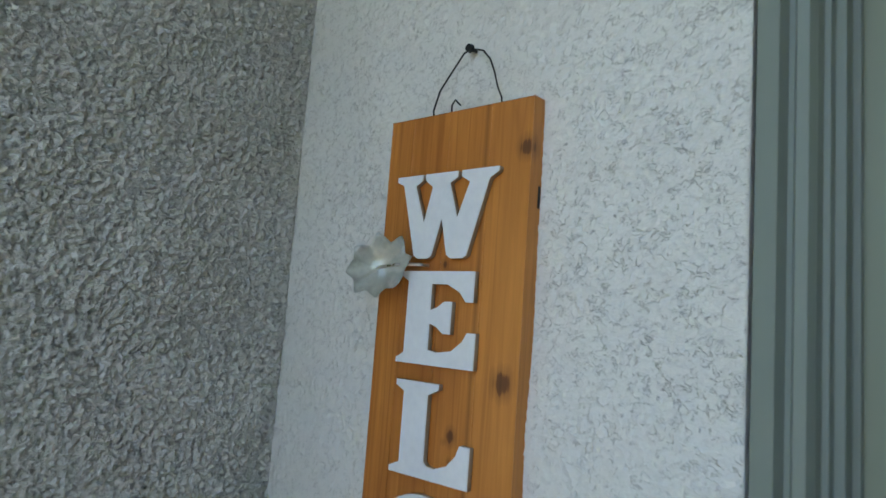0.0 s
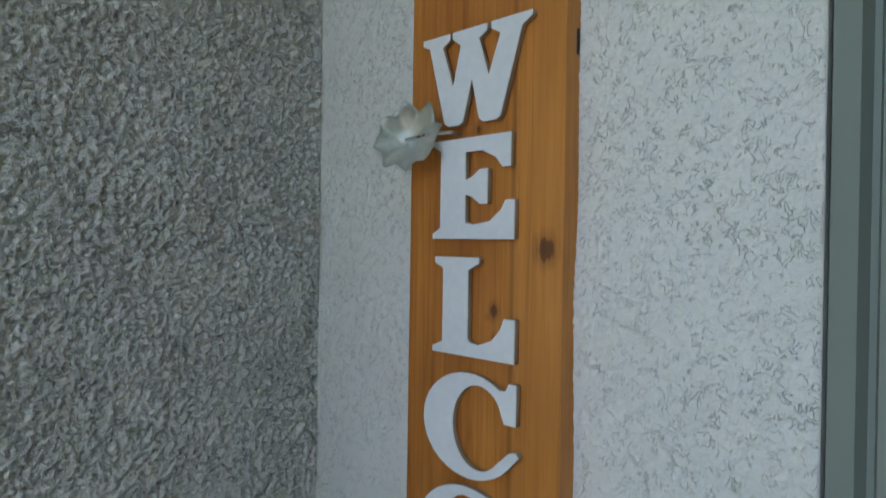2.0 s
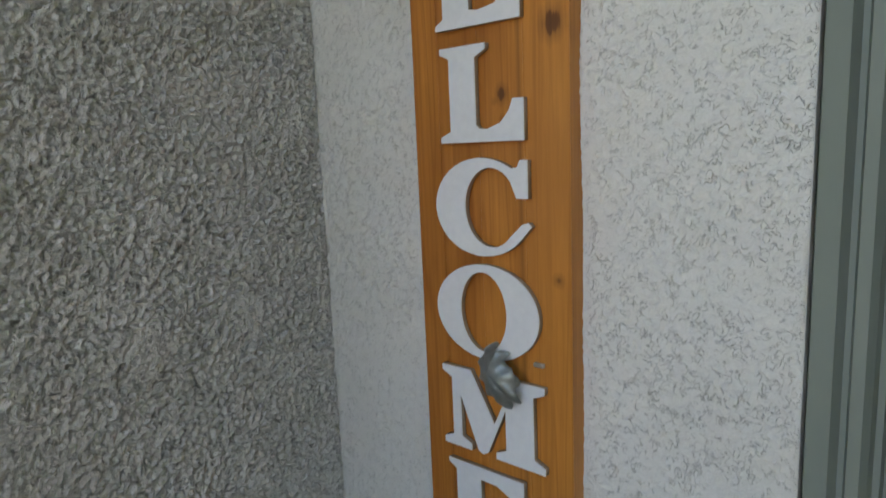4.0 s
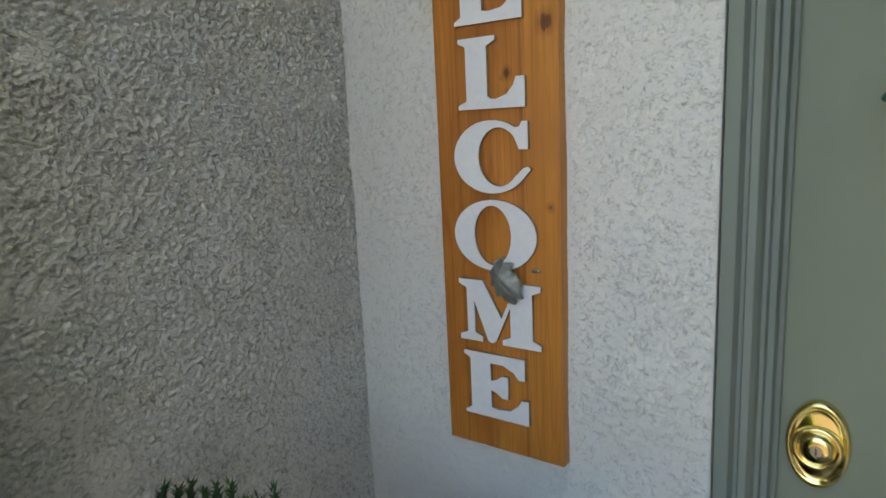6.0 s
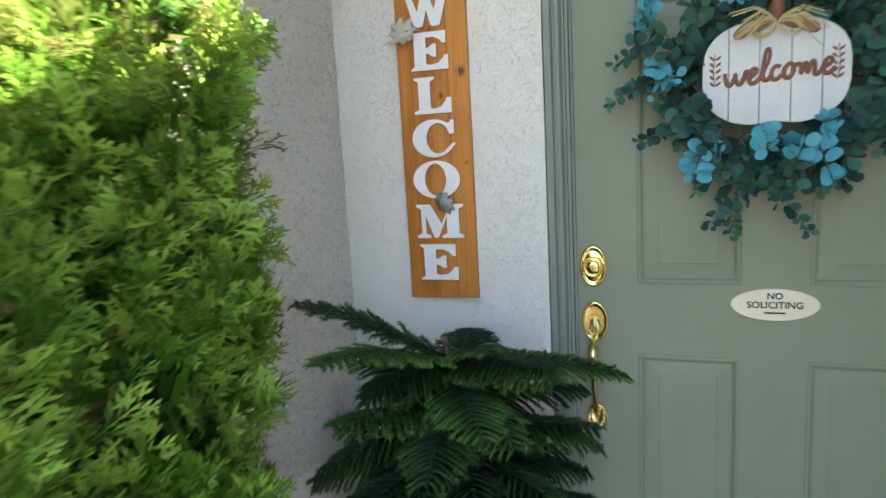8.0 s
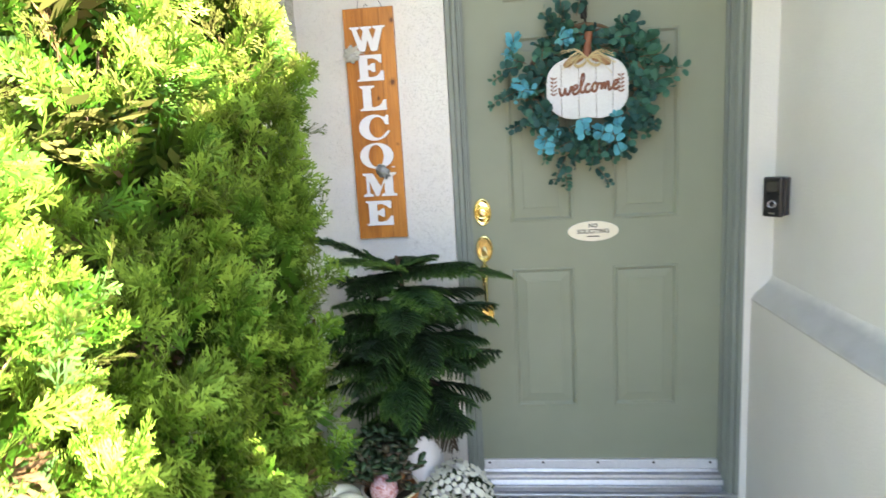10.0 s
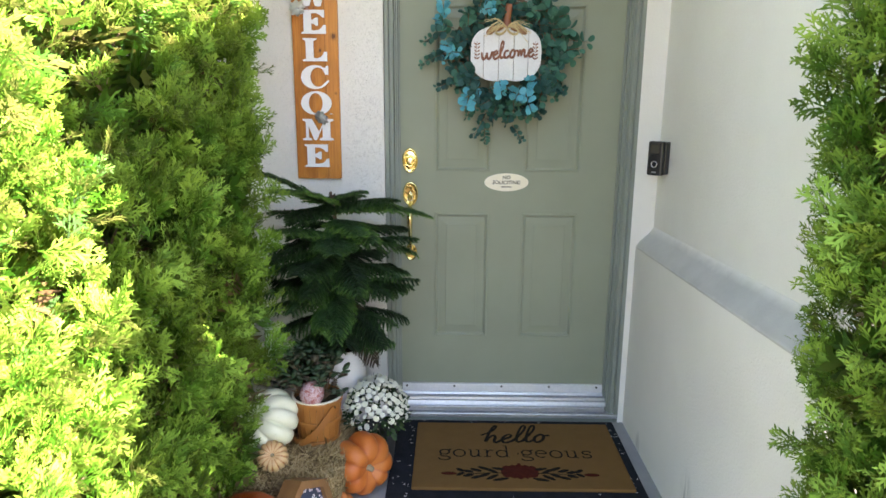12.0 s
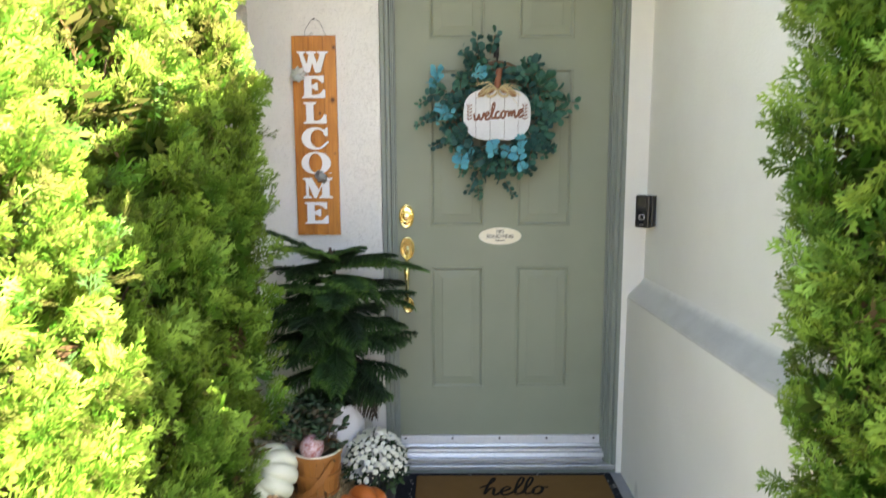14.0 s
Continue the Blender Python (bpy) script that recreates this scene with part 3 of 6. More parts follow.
def upright(profile, z0, z1, flip=False):
    bm = bmesh.new()
    ends = [[bm.verts.new((x, y, z)) for x, y in profile] for z in (z0, z1)]
    for k in range(len(profile)):
        j = (k + 1) % len(profile)
        bm.faces.new((ends[0][k], ends[0][j], ends[1][j], ends[1][k]))
    bm.faces.new(ends[0][::-1])
    bm.faces.new(ends[1])
    return bm


door_frame = thing("door_frame", (0, 0, 0), "sage-green painted moulded frame round the front door", "door frame", kind="structure")
# the casing's steps from the wall towards the door: way in, depth
STEPS = [(0.0, 0.10), (0.0, -0.064), (0.002, -0.070), (0.0175, -0.0715), (0.019, -0.067), (0.0215, -0.060), (0.0255, -0.060), (0.028, -0.066),
         (0.036, -0.065), (0.040, -0.056), (0.0415, -0.045), (0.046, -0.045), (0.047, -0.034), (0.0540, -0.034), (0.0546, -0.012), (0.0600, -0.012), (0.0605, 0.10)]
part("casing", upright([(-0.525 + a * 0.965, y) for a, y in STEPS], 0.0, 2.235), TRIM_PAINT, door_frame)
part("casing", upright([(0.490 - a, y) for a, y in STEPS], 0.0, 2.235), TRIM_PAINT, door_frame)
bm = boxed((-0.527, -0.078, 2.182), (0.488, 0.1, 2.236), 0.004)
part("casing", bm, TRIM_PAINT, door_frame)

door = thing("door_1", (DOOR_L, 0, DOOR_B), "closed sage-green six-panel front door, painted metal", "door", kind="structure")
PANELS = [(x0, x1, z0, z1) for x0, x1 in ((-0.325, -0.096), (0.045, 0.276)) for z0, z1 in ((0.372, 0.922), (1.098, 1.757), (1.876, 2.07))]


def door_leaf():
    """The leaf as strips round its six openings."""
    xs = [DOOR_L, -0.325, -0.096, 0.045, 0.276, DOOR_R]
    zs = [DOOR_B, 0.372, 0.922, 1.098, 1.757, 1.876, 2.07, DOOR_T]
    bm = bmesh.new()
    grid = {}
    for i, x in enumerate(xs):
        for j, z in enumerate(zs):
            grid[i, j] = bm.verts.new((x, 0, z))
    for i in range(len(xs) - 1):
        for j in range(len(zs) - 1):
            if i in (1, 3) and j in (1, 3, 5):
                continue
            bm.faces.new((grid[i, j], grid[i + 1, j], grid[i + 1, j + 1], grid[i, j + 1]))
    box(bm, (DOOR_L, 0.016, DOOR_B), (DOOR_R, 0.045, DOOR_T))
    return bm


part("leaf", door_leaf(), DOOR_PAINT, door)


def door_panel(x0, x1, z0, z1):
    """A pressed panel: bead, groove, sloped field and flat middle."""
    bm = bmesh.new()
    last = None
    for inset, y in ((0.0, 0.0), (0.002, -0.003), (0.007, -0.0038), (0.011, -0.001), (0.014, 0.0055), (0.019, 0.0068), (0.023, 0.006), (0.048, 0.0022), (0.051, 0.0004), (0.056, 0.0005)):
        ring = [bm.verts.new(p) for p in ((x0 + inset, y, z0 + inset), (x1 - inset, y, z0 + inset), (x1 - inset, y, z1 - inset), (x0 + inset, y, z1 - inset))]
        if last:
            for k in range(4):
                bm.faces.new((last[k], last[(k + 1) % 4], ring[(k + 1) % 4], ring[k]))
        last = ring
    bm.faces.new(last)
    return bm


for p in PANELS:
    part("panel", door_panel(*p), DOOR_PAINT, door)
sweep = part("door_sweep", boxed((DOOR_L + 0.015, -0.011, 0.112), (DOOR_R - 0.008, 0.012, 0.149), 0.003), BRIGHT_ALUMINIUM, door, "bright aluminium sweep strip with dark screws")
for x in np.linspace(DOOR_L + 0.035, DOOR_R - 0.035, 5):
    part("screw", lathe([(0.0, 0.0022), (0.0035, 0.0018), (0.0055, 0.0)], 12, pose(x, -0.0108, 0.138, 90, 0, 0)), IRON, sweep, "dark screw head")

threshold = thing("threshold", (0, 0, 0), "stepped aluminium and grey threshold below the door", "threshold", kind="structure")
bm = upright([(0, 0)] * 0 or [(0.012, 0.108), (-0.006, 0.108), (-0.010, 0.098), (-0.028, 0.094), (-0.030, 0.084), (-0.042, 0.082), (-0.046, 0.070), (-0.050, 0.064), (0.012, 0.064)], DOOR_L - 0.004, DOOR_R + 0.004)
bmesh.ops.transform(bm, matrix=Matrix(((0, 0, 1, 0), (1, 0, 0, 0), (0, 1, 0, 0), (0, 0, 0, 1))), verts=bm.verts)
part("saddle", bm, ALUMINIUM, threshold)
part("riser", boxed((-0.475, -0.058, 0.040), (0.432, 0.012, 0.063), 0.003), ALUMINIUM, threshold)
part("step", boxed((-0.531, -0.074, 0.018), (0.486, 0.012, 0.0385), 0.004), ALUMINIUM, threshold, "worn grey metal nosing")
part("base", boxed((-0.531, -0.066, -0.02), (0.486, 0.012, 0.0175), 0.003), TRIM_PAINT, threshold, "grey painted base strip")

# locks
deadbolt = thing("deadbolt", (-0.428, 0, 1.137), "polished brass oval deadbolt on the green door", "lock")


def oval_rose(x, z, w, h, bulge):
    """An oval plate with a rolled rim round a dished middle."""
    bm = lathe([(1.0, 0.0), (1.0, 0.004), (0.98, 0.0072), (0.93, 0.0095), (0.87, 0.0098), (0.82, 0.0080), (0.78, 0.0068), (0.70, 0.0070), (0.45, bulge), (0.0, bulge)], 56)
    bmesh.ops.transform(bm, matrix=pose(x, -0.0005, z, 90, 0, 0) @ Matrix.Diagonal((w, h, 1, 1)), verts=bm.verts)
    return bm


part("rose", oval_rose(-0.428, 1.1415, 0.0325, 0.0525, 0.010), BRASS, deadbolt, soft=True)
cyl = part("cylinder", lathe([(0.0265, 0.006), (0.0262, 0.012), (0.0245, 0.0150), (0.0220, 0.0158), (0.0200, 0.0148), (0.0190, 0.0125), (0.0178, 0.0125), (0.0165, 0.0165), (0.0140, 0.0185), (0.008, 0.0190), (0.0, 0.0190)], 48, pose(-0.428, -0.0005, 1.1400, 90, 0, 0)), BRASS, deadbolt, soft=True)
plug = part("key_plug", lathe([(0.0, 0.0204), (0.0056, 0.0203), (0.0062, 0.0190), (0.0062, 0.017)], 24, pose(-0.428, -0.0005, 1.1395, 90, 0, 0)), STEEL, cyl, "dull steel key plug")
part("keyhole", boxed((-0.4288, -0.0214, 1.1355), (-0.4272, -0.0203, 1.1435)), IRON, cyl, "dark keyway slot")

handle = thing("door_handle", (-0.427, 0, 0.88), "polished brass thumb-latch pull handle on the green door", "door handle")
part("upper_rose", oval_rose(-0.427, 1.0030, 0.0325, 0.0515, 0.0062), BRASS, handle, soft=True)


def thumb_piece():
    """A curved tongue that leans out of the plate, wider at its lip."""
    bm = bmesh.new()
    rows = []
    for f in np.linspace(0, 1, 9):
        z = 1.018 - 0.040 * f
        out = 0.006 + 0.030 * f ** 1.7
        half = 0.0085 + 0.0065 * f ** 1.5
        row = []
        for q in (-1.0, -0.6, 0.0, 0.6, 1.0):
            row.append(bm.verts.new((-0.427 + half * q, -out + 0.003 * q * q, z - 0.004 * f * (1 - q * q))))
        rows.append(row)
    for a, b in zip(rows, rows[1:]):
        for k in range(4):
            bm.faces.new((a[k], a[k + 1], b[k + 1], b[k]))
    bmesh.ops.solidify(bm, geom=bm.faces, thickness=0.003)
    return bm


part("thumb_latch", thumb_piece(), BRASS, handle, soft=True)
# the pull: a neck, a swollen middle and a thin curved tail; way out from the door, height, radius
PULL = [(0.006, 0.962, 0.0085), (0.024, 0.957, 0.0085), (0.041, 0.947, 0.0090), (0.051, 0.935, 0.0112), (0.056, 0.920, 0.0128), (0.059, 0.903, 0.0125), (0.059, 0.888, 0.0105), (0.058, 0.873, 0.0085),
        (0.056, 0.855, 0.0078), (0.053, 0.835, 0.0073), (0.049, 0.814, 0.0068), (0.044, 0.794, 0.0064), (0.036, 0.777, 0.0060), (0.024, 0.765, 0.0058), (0.006, 0.760, 0.0058)]


def pull_bar():
    bm = bmesh.new()
    pts = [Vector((-0.428 + 0.003 * k / (len(PULL) - 1), -a, z)) for k, (a, z, r) in enumerate(PULL)]
    rings = []
    for k, p in enumerate(pts):
        way = (pts[min(k + 1, len(pts) - 1)] - pts[max(k - 1, 0)]).normalized()
        side = Vector((1, 0, 0))
        up = way.cross(side).normalized()
        rings.append([bm.verts.new(p + (side * math.cos(t) + up * math.sin(t)) * PULL[k][2]) for t in np.linspace(0, math.tau, 18, endpoint=False)])
    for a, b in zip(rings, rings[1:]):
        for k in range(18):
            bm.faces.new((a[k], a[(k + 1) % 18], b[(k + 1) % 18], b[k]))
    bm.faces.new(rings[0])
    bm.faces.new(rings[-1])
    return bm


part("grip", pull_bar(), BRASS, handle, soft=True)
for z, out, r in ((0.9435, 0.045, 0.0122), (0.877, 0.0585, 0.0108)):
    part("collar", lathe([(r - 0.004, -0.003), (r, -0.0022), (r + 0.0012, 0.0), (r, 0.0022), (r - 0.004, 0.003)], 24, pose(-0.4278, -out, z, -18 if z < 0.9 else 40, 0, 0)), BRASS, handle, soft=True)
part("lower_rose", oval_rose(-0.4250, 0.7520, 0.0255, 0.0365, 0.0062), BRASS, handle, soft=True)

# oval plaque
plaque = thing("oval_plaque", (-0.026, 0, 1.054), "cream oval no-soliciting plaque with dark lettering on the door", "plaque")
bm = lathe([(0.0, 0.0), (1.0, 0.0), (1.0, 0.003), (0.975, 0.0042), (0.0, 0.0045)], 64)
bmesh.ops.transform(bm, matrix=pose(-0.026, -0.0012, 1.054, 90, 0, 0) @ Matrix.Diagonal((0.092, 0.0375, 1, 1)), verts=bm.verts)
part("plate", bm, CREAM, plaque)
FACE = pose(0, 0, 0, 90, 0, 0)
link("lettering", lettering("lettering", "NO", 0.021, 0.0006, INK, pose(-0.026, -0.0062, 1.074) @ FACE, 0.0004), plaque)
link("lettering", lettering("lettering", "SOLICITING", 0.0215, 0.0006, INK, pose(-0.026, -0.0062, 1.053) @ FACE, 0.0004, 0, 1.02), plaque)
part("lettering", boxed((-0.048, -0.0066, 1.0335), (-0.004, -0.0058, 1.037)), INK, plaque)

# ---- wooden welcome sign ----
SX0, SX1, SZ0, SZ1, SY = -0.877, -0.701, 1.074, 1.878, -0.086
sign = thing("wooden_sign", (-0.79, -0.075, SZ0), "tall stained cedar sign with raised white letters, wired to the wall", "sign")
seams = [SX0, -0.845, -0.797, -0.747, SX1]
for a, b in zip(seams, seams[1:]):
    part("plank", boxed((a + 0.0001, -0.0675, SZ0), (b - 0.0001, SY + rng.uniform(0, 0.0004), SZ1), 0.0006, None, 1), SIGN_WOOD, sign)

GLYPHS = {
    "E": [(0, 0), (0, .05), (.1, .11), (.1, .89), (0, .95), (0, 1), (.95, 1), (.95, .68), (.86, .68), (.78, .78), (.62, .86), (.42, .86), (.42, .58), (.50, .61), (.60, .68),
          (.69, .68), (.69, .34), (.60, .34), (.51, .41), (.42, .44), (.42, .16), (.53, .14), (.72, .17), (.85, .28), (.90, .37), (1, .37), (1, 0)],
    "L": [(0, 0), (0, .06), (.13, .12), (.13, .88), (.02, .94), (.02, 1), (.58, 1), (.58, .94), (.45, .87), (.45, .18), (.49, .14), (.58, .13), (.74, .19), (.84, .31), (.88, .42), (1, .42), (1, 0)],
    "W": [(0, 1), (.27, 1), (.27, .93), (.20, .87), (.31, .42), (.38, .84), (.30, .93), (.30, 1), (.62, 1), (.62, .93), (.55, .87), (.64, .46), (.74, .86), (.66, .93), (.66, 1), (1, 1), (1, .95),
          (.92, .88), (.75, .03), (.71, 0), (.60, 0), (.56, .04), (.49, .46), (.41, .03), (.37, 0), (.27, 0), (.23, .04), (.07, .89), (0, .94)],
    "M": [(0, 0), (0, .08), (.10, .14), (.10, .86), (0, .93), (0, 1), (.30, 1), (.53, .42), (.72, 1), (1, 1), (1, .92), (.90, .86), (.90, .14), (1, .08), (1, 0), (.54, 0), (.54, .08),
          (.64, .14), (.64, .62), (.46, .04), (.41, 0), (.36, .03), (.19, .66), (.19, .14), (.29, .08), (.29, 0)],
}


def arc(cx, cy, rx, ry, a0, a1, n=28):
    return [(cx + rx * math.cos(radians(a)), cy + ry * math.sin(radians(a))) for a in np.linspace(a0, a1, n)]


ROUND = {
    "C": [arc(.5, .5, .5, .5, 52, 322) + [(1.0, .33), (.97, .37), (.91, .35)] + arc(.60, .5, .27, .40, 315, 42) + [(.86, .60), (.97, .60), (.97, .97), (.90, .97), (.87, .90)]],
    "O": [arc(.5, .5, .5, .5, 0, 353, 52), arc(.48, .5, .225, .42, 0, 353, 44)],
}
for word, (x0, x1, z0, z1) in (("W", (-0.856, -0.730, 1.733, 1.816)), ("E", (-0.840, -0.745, 1.633, 1.721)), ("L", (-0.838, -0.743, 1.531, 1.617)), ("C", (-0.848, -0.737, 1.426, 1.517)),
                               ("O", (-0.852, -0.731, 1.326, 1.418)), ("M", (-0.849, -0.727, 1.227, 1.311)), ("E", (-0.845, -0.747, 1.121, 1.211))):
    loops = ROUND.get(word) or [GLYPHS[word]]
    loops = [[(x0 + x * (x1 - x0), z0 + y * (z1 - z0)) for x, y in loop] for loop in loops]
    back = link("letter", cut_out("letter", loops, 0.0056, RAW_EDGE, pose(0, SY - 0.0030, 0, 90, 0, 0), 0.0006), sign, "raised white wooden letter " + word)
    link("letter_face", cut_out("letter_face", loops, 0.0010, WHITE_PAINT, pose(0, SY - 0.0062, 0, 90, 0, 0)), back, "white painted face")

# wire, clips and leaves on the sign
bm = bmesh.new()
tube([(-0.822, -0.082, 1.868), (-0.823, -0.084, 1.884), (-0.820, -0.080, 1.905), (-0.812, -0.078, 1.918), (-0.803, -0.077, 1.930), (-0.795, -0.076, 1.941), (-0.785, -0.0755, 1.944), (-0.771, -0.076, 1.939),
      (-0.760, -0.078, 1.927), (-0.753, -0.079, 1.912), (-0.747, -0.081, 1.896), (-0.740, -0.083, 1.884), (-0.739, -0.082, 1.868)], 0.0009, 6, bm)
tube([(-0.800, -0.082, 1.872), (-0.800, -0.083, 1.886), (-0.796, -0.083, 1.891), (-0.788, -0.084, 1.884)], 0.0009, 6, bm)
part("hanging_wire", bm, IRON, sign, "thin dark twisted wire")
bm = lathe([(0.0, 0.008), (0.004, 0.008), (0.0045, 0.004), (0.0018, 0.0035), (0.0018, -0.01)], 12, pose(-0.786, -0.073, 1.9435, 90, 0, 0))
part("nail", bm, IRON, sign, "rusty dark nail head")
part("hinge", boxed((SX1 - 0.004, -0.0730, 1.779), (SX1 + 0.0006, -0.0695, 1.799), 0.0006), IRON, sign, "small black metal clip")


def facing(place, way, spin, size):
    return Matrix.Translation(place) @ Vector(way).to_track_quat("Z", "Y").to_matrix().to_4x4() @ pose(0, 0, 0, 0, 0, spin) @ Matrix.Scale(size, 4)


def tin_leaf(m, curl, width=0.031):
    """A dished tin oak leaf with lobed edges and pressed veins."""
    bm = bmesh.new()
    n, rings = 72, 7
    rim = []
    for k in range(n):
        a = k / n * math.tau
        lobe = 0.76 + 0.24 * (1 - abs((a * 8 / math.tau + 0.2) % 1 * 2 - 1)) ** 1.1
        rim.append(((0.040 if math.cos(a) > 0 else 0.034) * lobe * math.cos(a), width * lobe * math.sin(a)))
    grid = []
    for j in range(1, rings + 1):
        f = j / rings
        row = []
        for x, y in rim:
            px, py = x * f, y * f
            vein = -0.0012 * math.exp(-(py / 0.002) ** 2) - 0.0008 * abs(math.sin(110 * (px + abs(py) * 0.8)))
            z = curl * (px * px + 1.6 * py * py) + vein + 0.004 * f ** 6 * math.sin(9 * math.atan2(y, x))
            row.append(bm.verts.new((px, py, z)))
        grid.append(row)
    mid = bm.verts.new((0, 0, 0))
    for k in range(n):
        bm.faces.new((mid, grid[0][k], grid[0][(k + 1) % n]))
        for a, b in zip(grid, grid[1:]):
            bm.faces.new((a[k], b[k], b[(k + 1) % n], a[(k + 1) % n]))
    bmesh.ops.solidify(bm, geom=bm.faces, thickness=0.0008)
    bmesh.ops.transform(bm, matrix=m, verts=bm.verts)
    return bm


leaf = part("tin_leaf", tin_leaf(facing((-0.853, -0.112, 1.721), (0.50, -0.85, 0.12), 40, 0.98), 10.0), GALVANISED, sign, "dished silvery tin leaf", soft=True)
part("leaf_pin", tube([(-0.856, -0.113, 1.722), (-0.836, -0.106, 1.726), (-0.815, -0.096, 1.727), (-0.812, -0.086, 1.727)], 0.0016, 8), STEEL, leaf)
leaf = part("tin_leaf", tin_leaf(facing((-0.777, -0.112, 1.321), (-0.20, -0.92, 0.20), -42, 0.95), -16.0, 0.025), GREY_TIN, sign, "dished grey tin leaf", soft=True)
part("leaf_pin", boxed((-0.740, -0.0905, 1.3285), (-0.729, -0.0865, 1.3325), 0.001), STEEL, leaf, "small steel clip")

# ---- wreath ----
WC = Vector((-0.046, -0.045, 1.565))
wreath = thing("wreath", (WC.x, -0.01, 1.56), "teal eucalyptus wreath with a welcome pumpkin, hung on the green door", "wreath")
for k in range(7):
    pts = [(WC.x + (0.19 + 0.022 * math.sin(3 * a + k * 1.7)) * math.cos(a), WC.y + 0.018 * math.sin(5 * a + k), WC.z + (0.19 + 0.022 * math.cos(2 * a + k)) * math.sin(a)) for a in np.linspace(0, math.tau, 40)]
    part("twig", tube(pts, 0.0045, 6), TWIG, wreath)
part("hanger", boxed((-0.059, -0.010, 1.80), (-0.036, -0.0015, 1.89), 0.004), IRON, wreath, "black adhesive door hook")
part("hanger_hook", tube([(-0.046, -0.008, 1.815), (-0.046, -0.035, 1.795), (-0.046, -0.045, 1.765), (-0.046, -0.03, 1.745)], 0.0035, 8), IRON, wreath)


def sprig(base, way, length, r, seed, flat=0.3):
    """A stem with pairs of round leaves: verts and faces of the leaves, and the stem's points."""
    rs = np.random.default_rng(seed)
    way = Vector(way).normalized()
    pts, leaves = [], []
    n = max(4, int(length / (r * 0.85)))
    droop = rs.uniform(0.2, 0.7)
    p = Vector(base)
    side = way.cross(Vector((0, -1, 0)))
    side = side.normalized() if side.length > 0.1 else Vector((1, 0, 0))
    for k in range(n + 1):
        pts.append(p.copy())
        for s in (-1, 1):
            if k == 0:
                continue
            tilt = Vector(rs.normal(0, 0.85, 3))
            out = (side * s + way * 0.35 + Vector((0, -flat, 0)) + tilt * 0.5).normalized()
            normal = (Vector((0, -1, 0.25)) + tilt).normalized()
            leaves.append((p + out * r * 0.95, out, normal, r * rs.uniform(0.75, 1.15) * (1.05 - 0.35 * k / n)))
        way = (way + Vector((rs.normal(0, 0.05), -0.02, -0.06 * droop))).normalized()
        p = p + way * (length / n)
    return pts, leaves


LEAVES = []


def leafy(n, kinds, radius, seed, leaf=0.017, lift=0.0, length=(0.09, 0.16), arcs=(0, 360), outward=0.55, hang=0.0):
    rs = np.random.default_rng(seed)
    for k in range(n):
        a = radians(arcs[0] + (arcs[1] - arcs[0]) * (k + rs.uniform(0, 0.9)) / n)
        q = radius + rs.normal(0, 0.02)
        base = (WC.x + q * math.cos(a), WC.y - lift - rs.uniform(0, 0.03), WC.z + q * math.sin(a))
        spin = rs.choice([-1.0, -1.0, 1.0])
        way = (math.cos(a) * outward - spin * math.sin(a), -rs.uniform(0.0, 0.35), math.sin(a) * outward + spin * math.cos(a) - hang)
        pts, leaves = sprig(base, way, rs.uniform(*length), leaf * rs.uniform(0.85, 1.15), seed * 1000 + k)
        material = kinds[rs.integers(len(kinds))]
        LEAVES.extend((material, *lf) for lf in leaves)
        part("stem", tube(pts, 0.0016, 5, None, 0.0008), TWIG, wreath)


DARK, GREEN, BLUE = EUCALYPTUS, EUCALYPTUS_GREEN, EUCALYPTUS_BLUE
leafy(20, [DARK, GREEN, DARK], 0.150, 30, 0.018, -0.005, (0.06, 0.10), (-75, 205), -0.1)
leafy(18, [DARK, GREEN, GREEN], 0.178, 31, 0.0195, 0.0, (0.07, 0.11), (-62, 80), 0.4)
leafy(10, [DARK, GREEN], 0.178, 43, 0.0185, 0.0, (0.06, 0.10), (112, 205), 0.4)
leafy(12, [DARK, GREEN, DARK], 0.16, 44, 0.0185, 0.01, (0.06, 0.10), (215, 305), 0.4)


def cluster(x, z, lift, way, n, length, leaf, kinds, seed, spread=0.022, fan=0.45):
    """A bunch of sprigs that leave one place of the ring."""
    rs = np.random.default_rng(seed)
    for k in range(n):
        base = (x + rs.normal(0, spread), WC.y - lift - rs.uniform(0, 0.02), z + rs.normal(0, spread))
        d = (way[0] + rs.normal(0, fan), -rs.uniform(0.05, 0.5), way[1] + rs.normal(0, fan))
        pts, leaves = sprig(base, d, length * rs.uniform(0.8, 1.2), leaf * rs.uniform(0.9, 1.12), seed * 100 + k)
        material = kinds[rs.integers(len(kinds))]
        LEAVES.extend((material, *lf) for lf in leaves)
        part("stem", tube(pts, 0.0016, 5, None, 0.0008), TWIG, wreath)


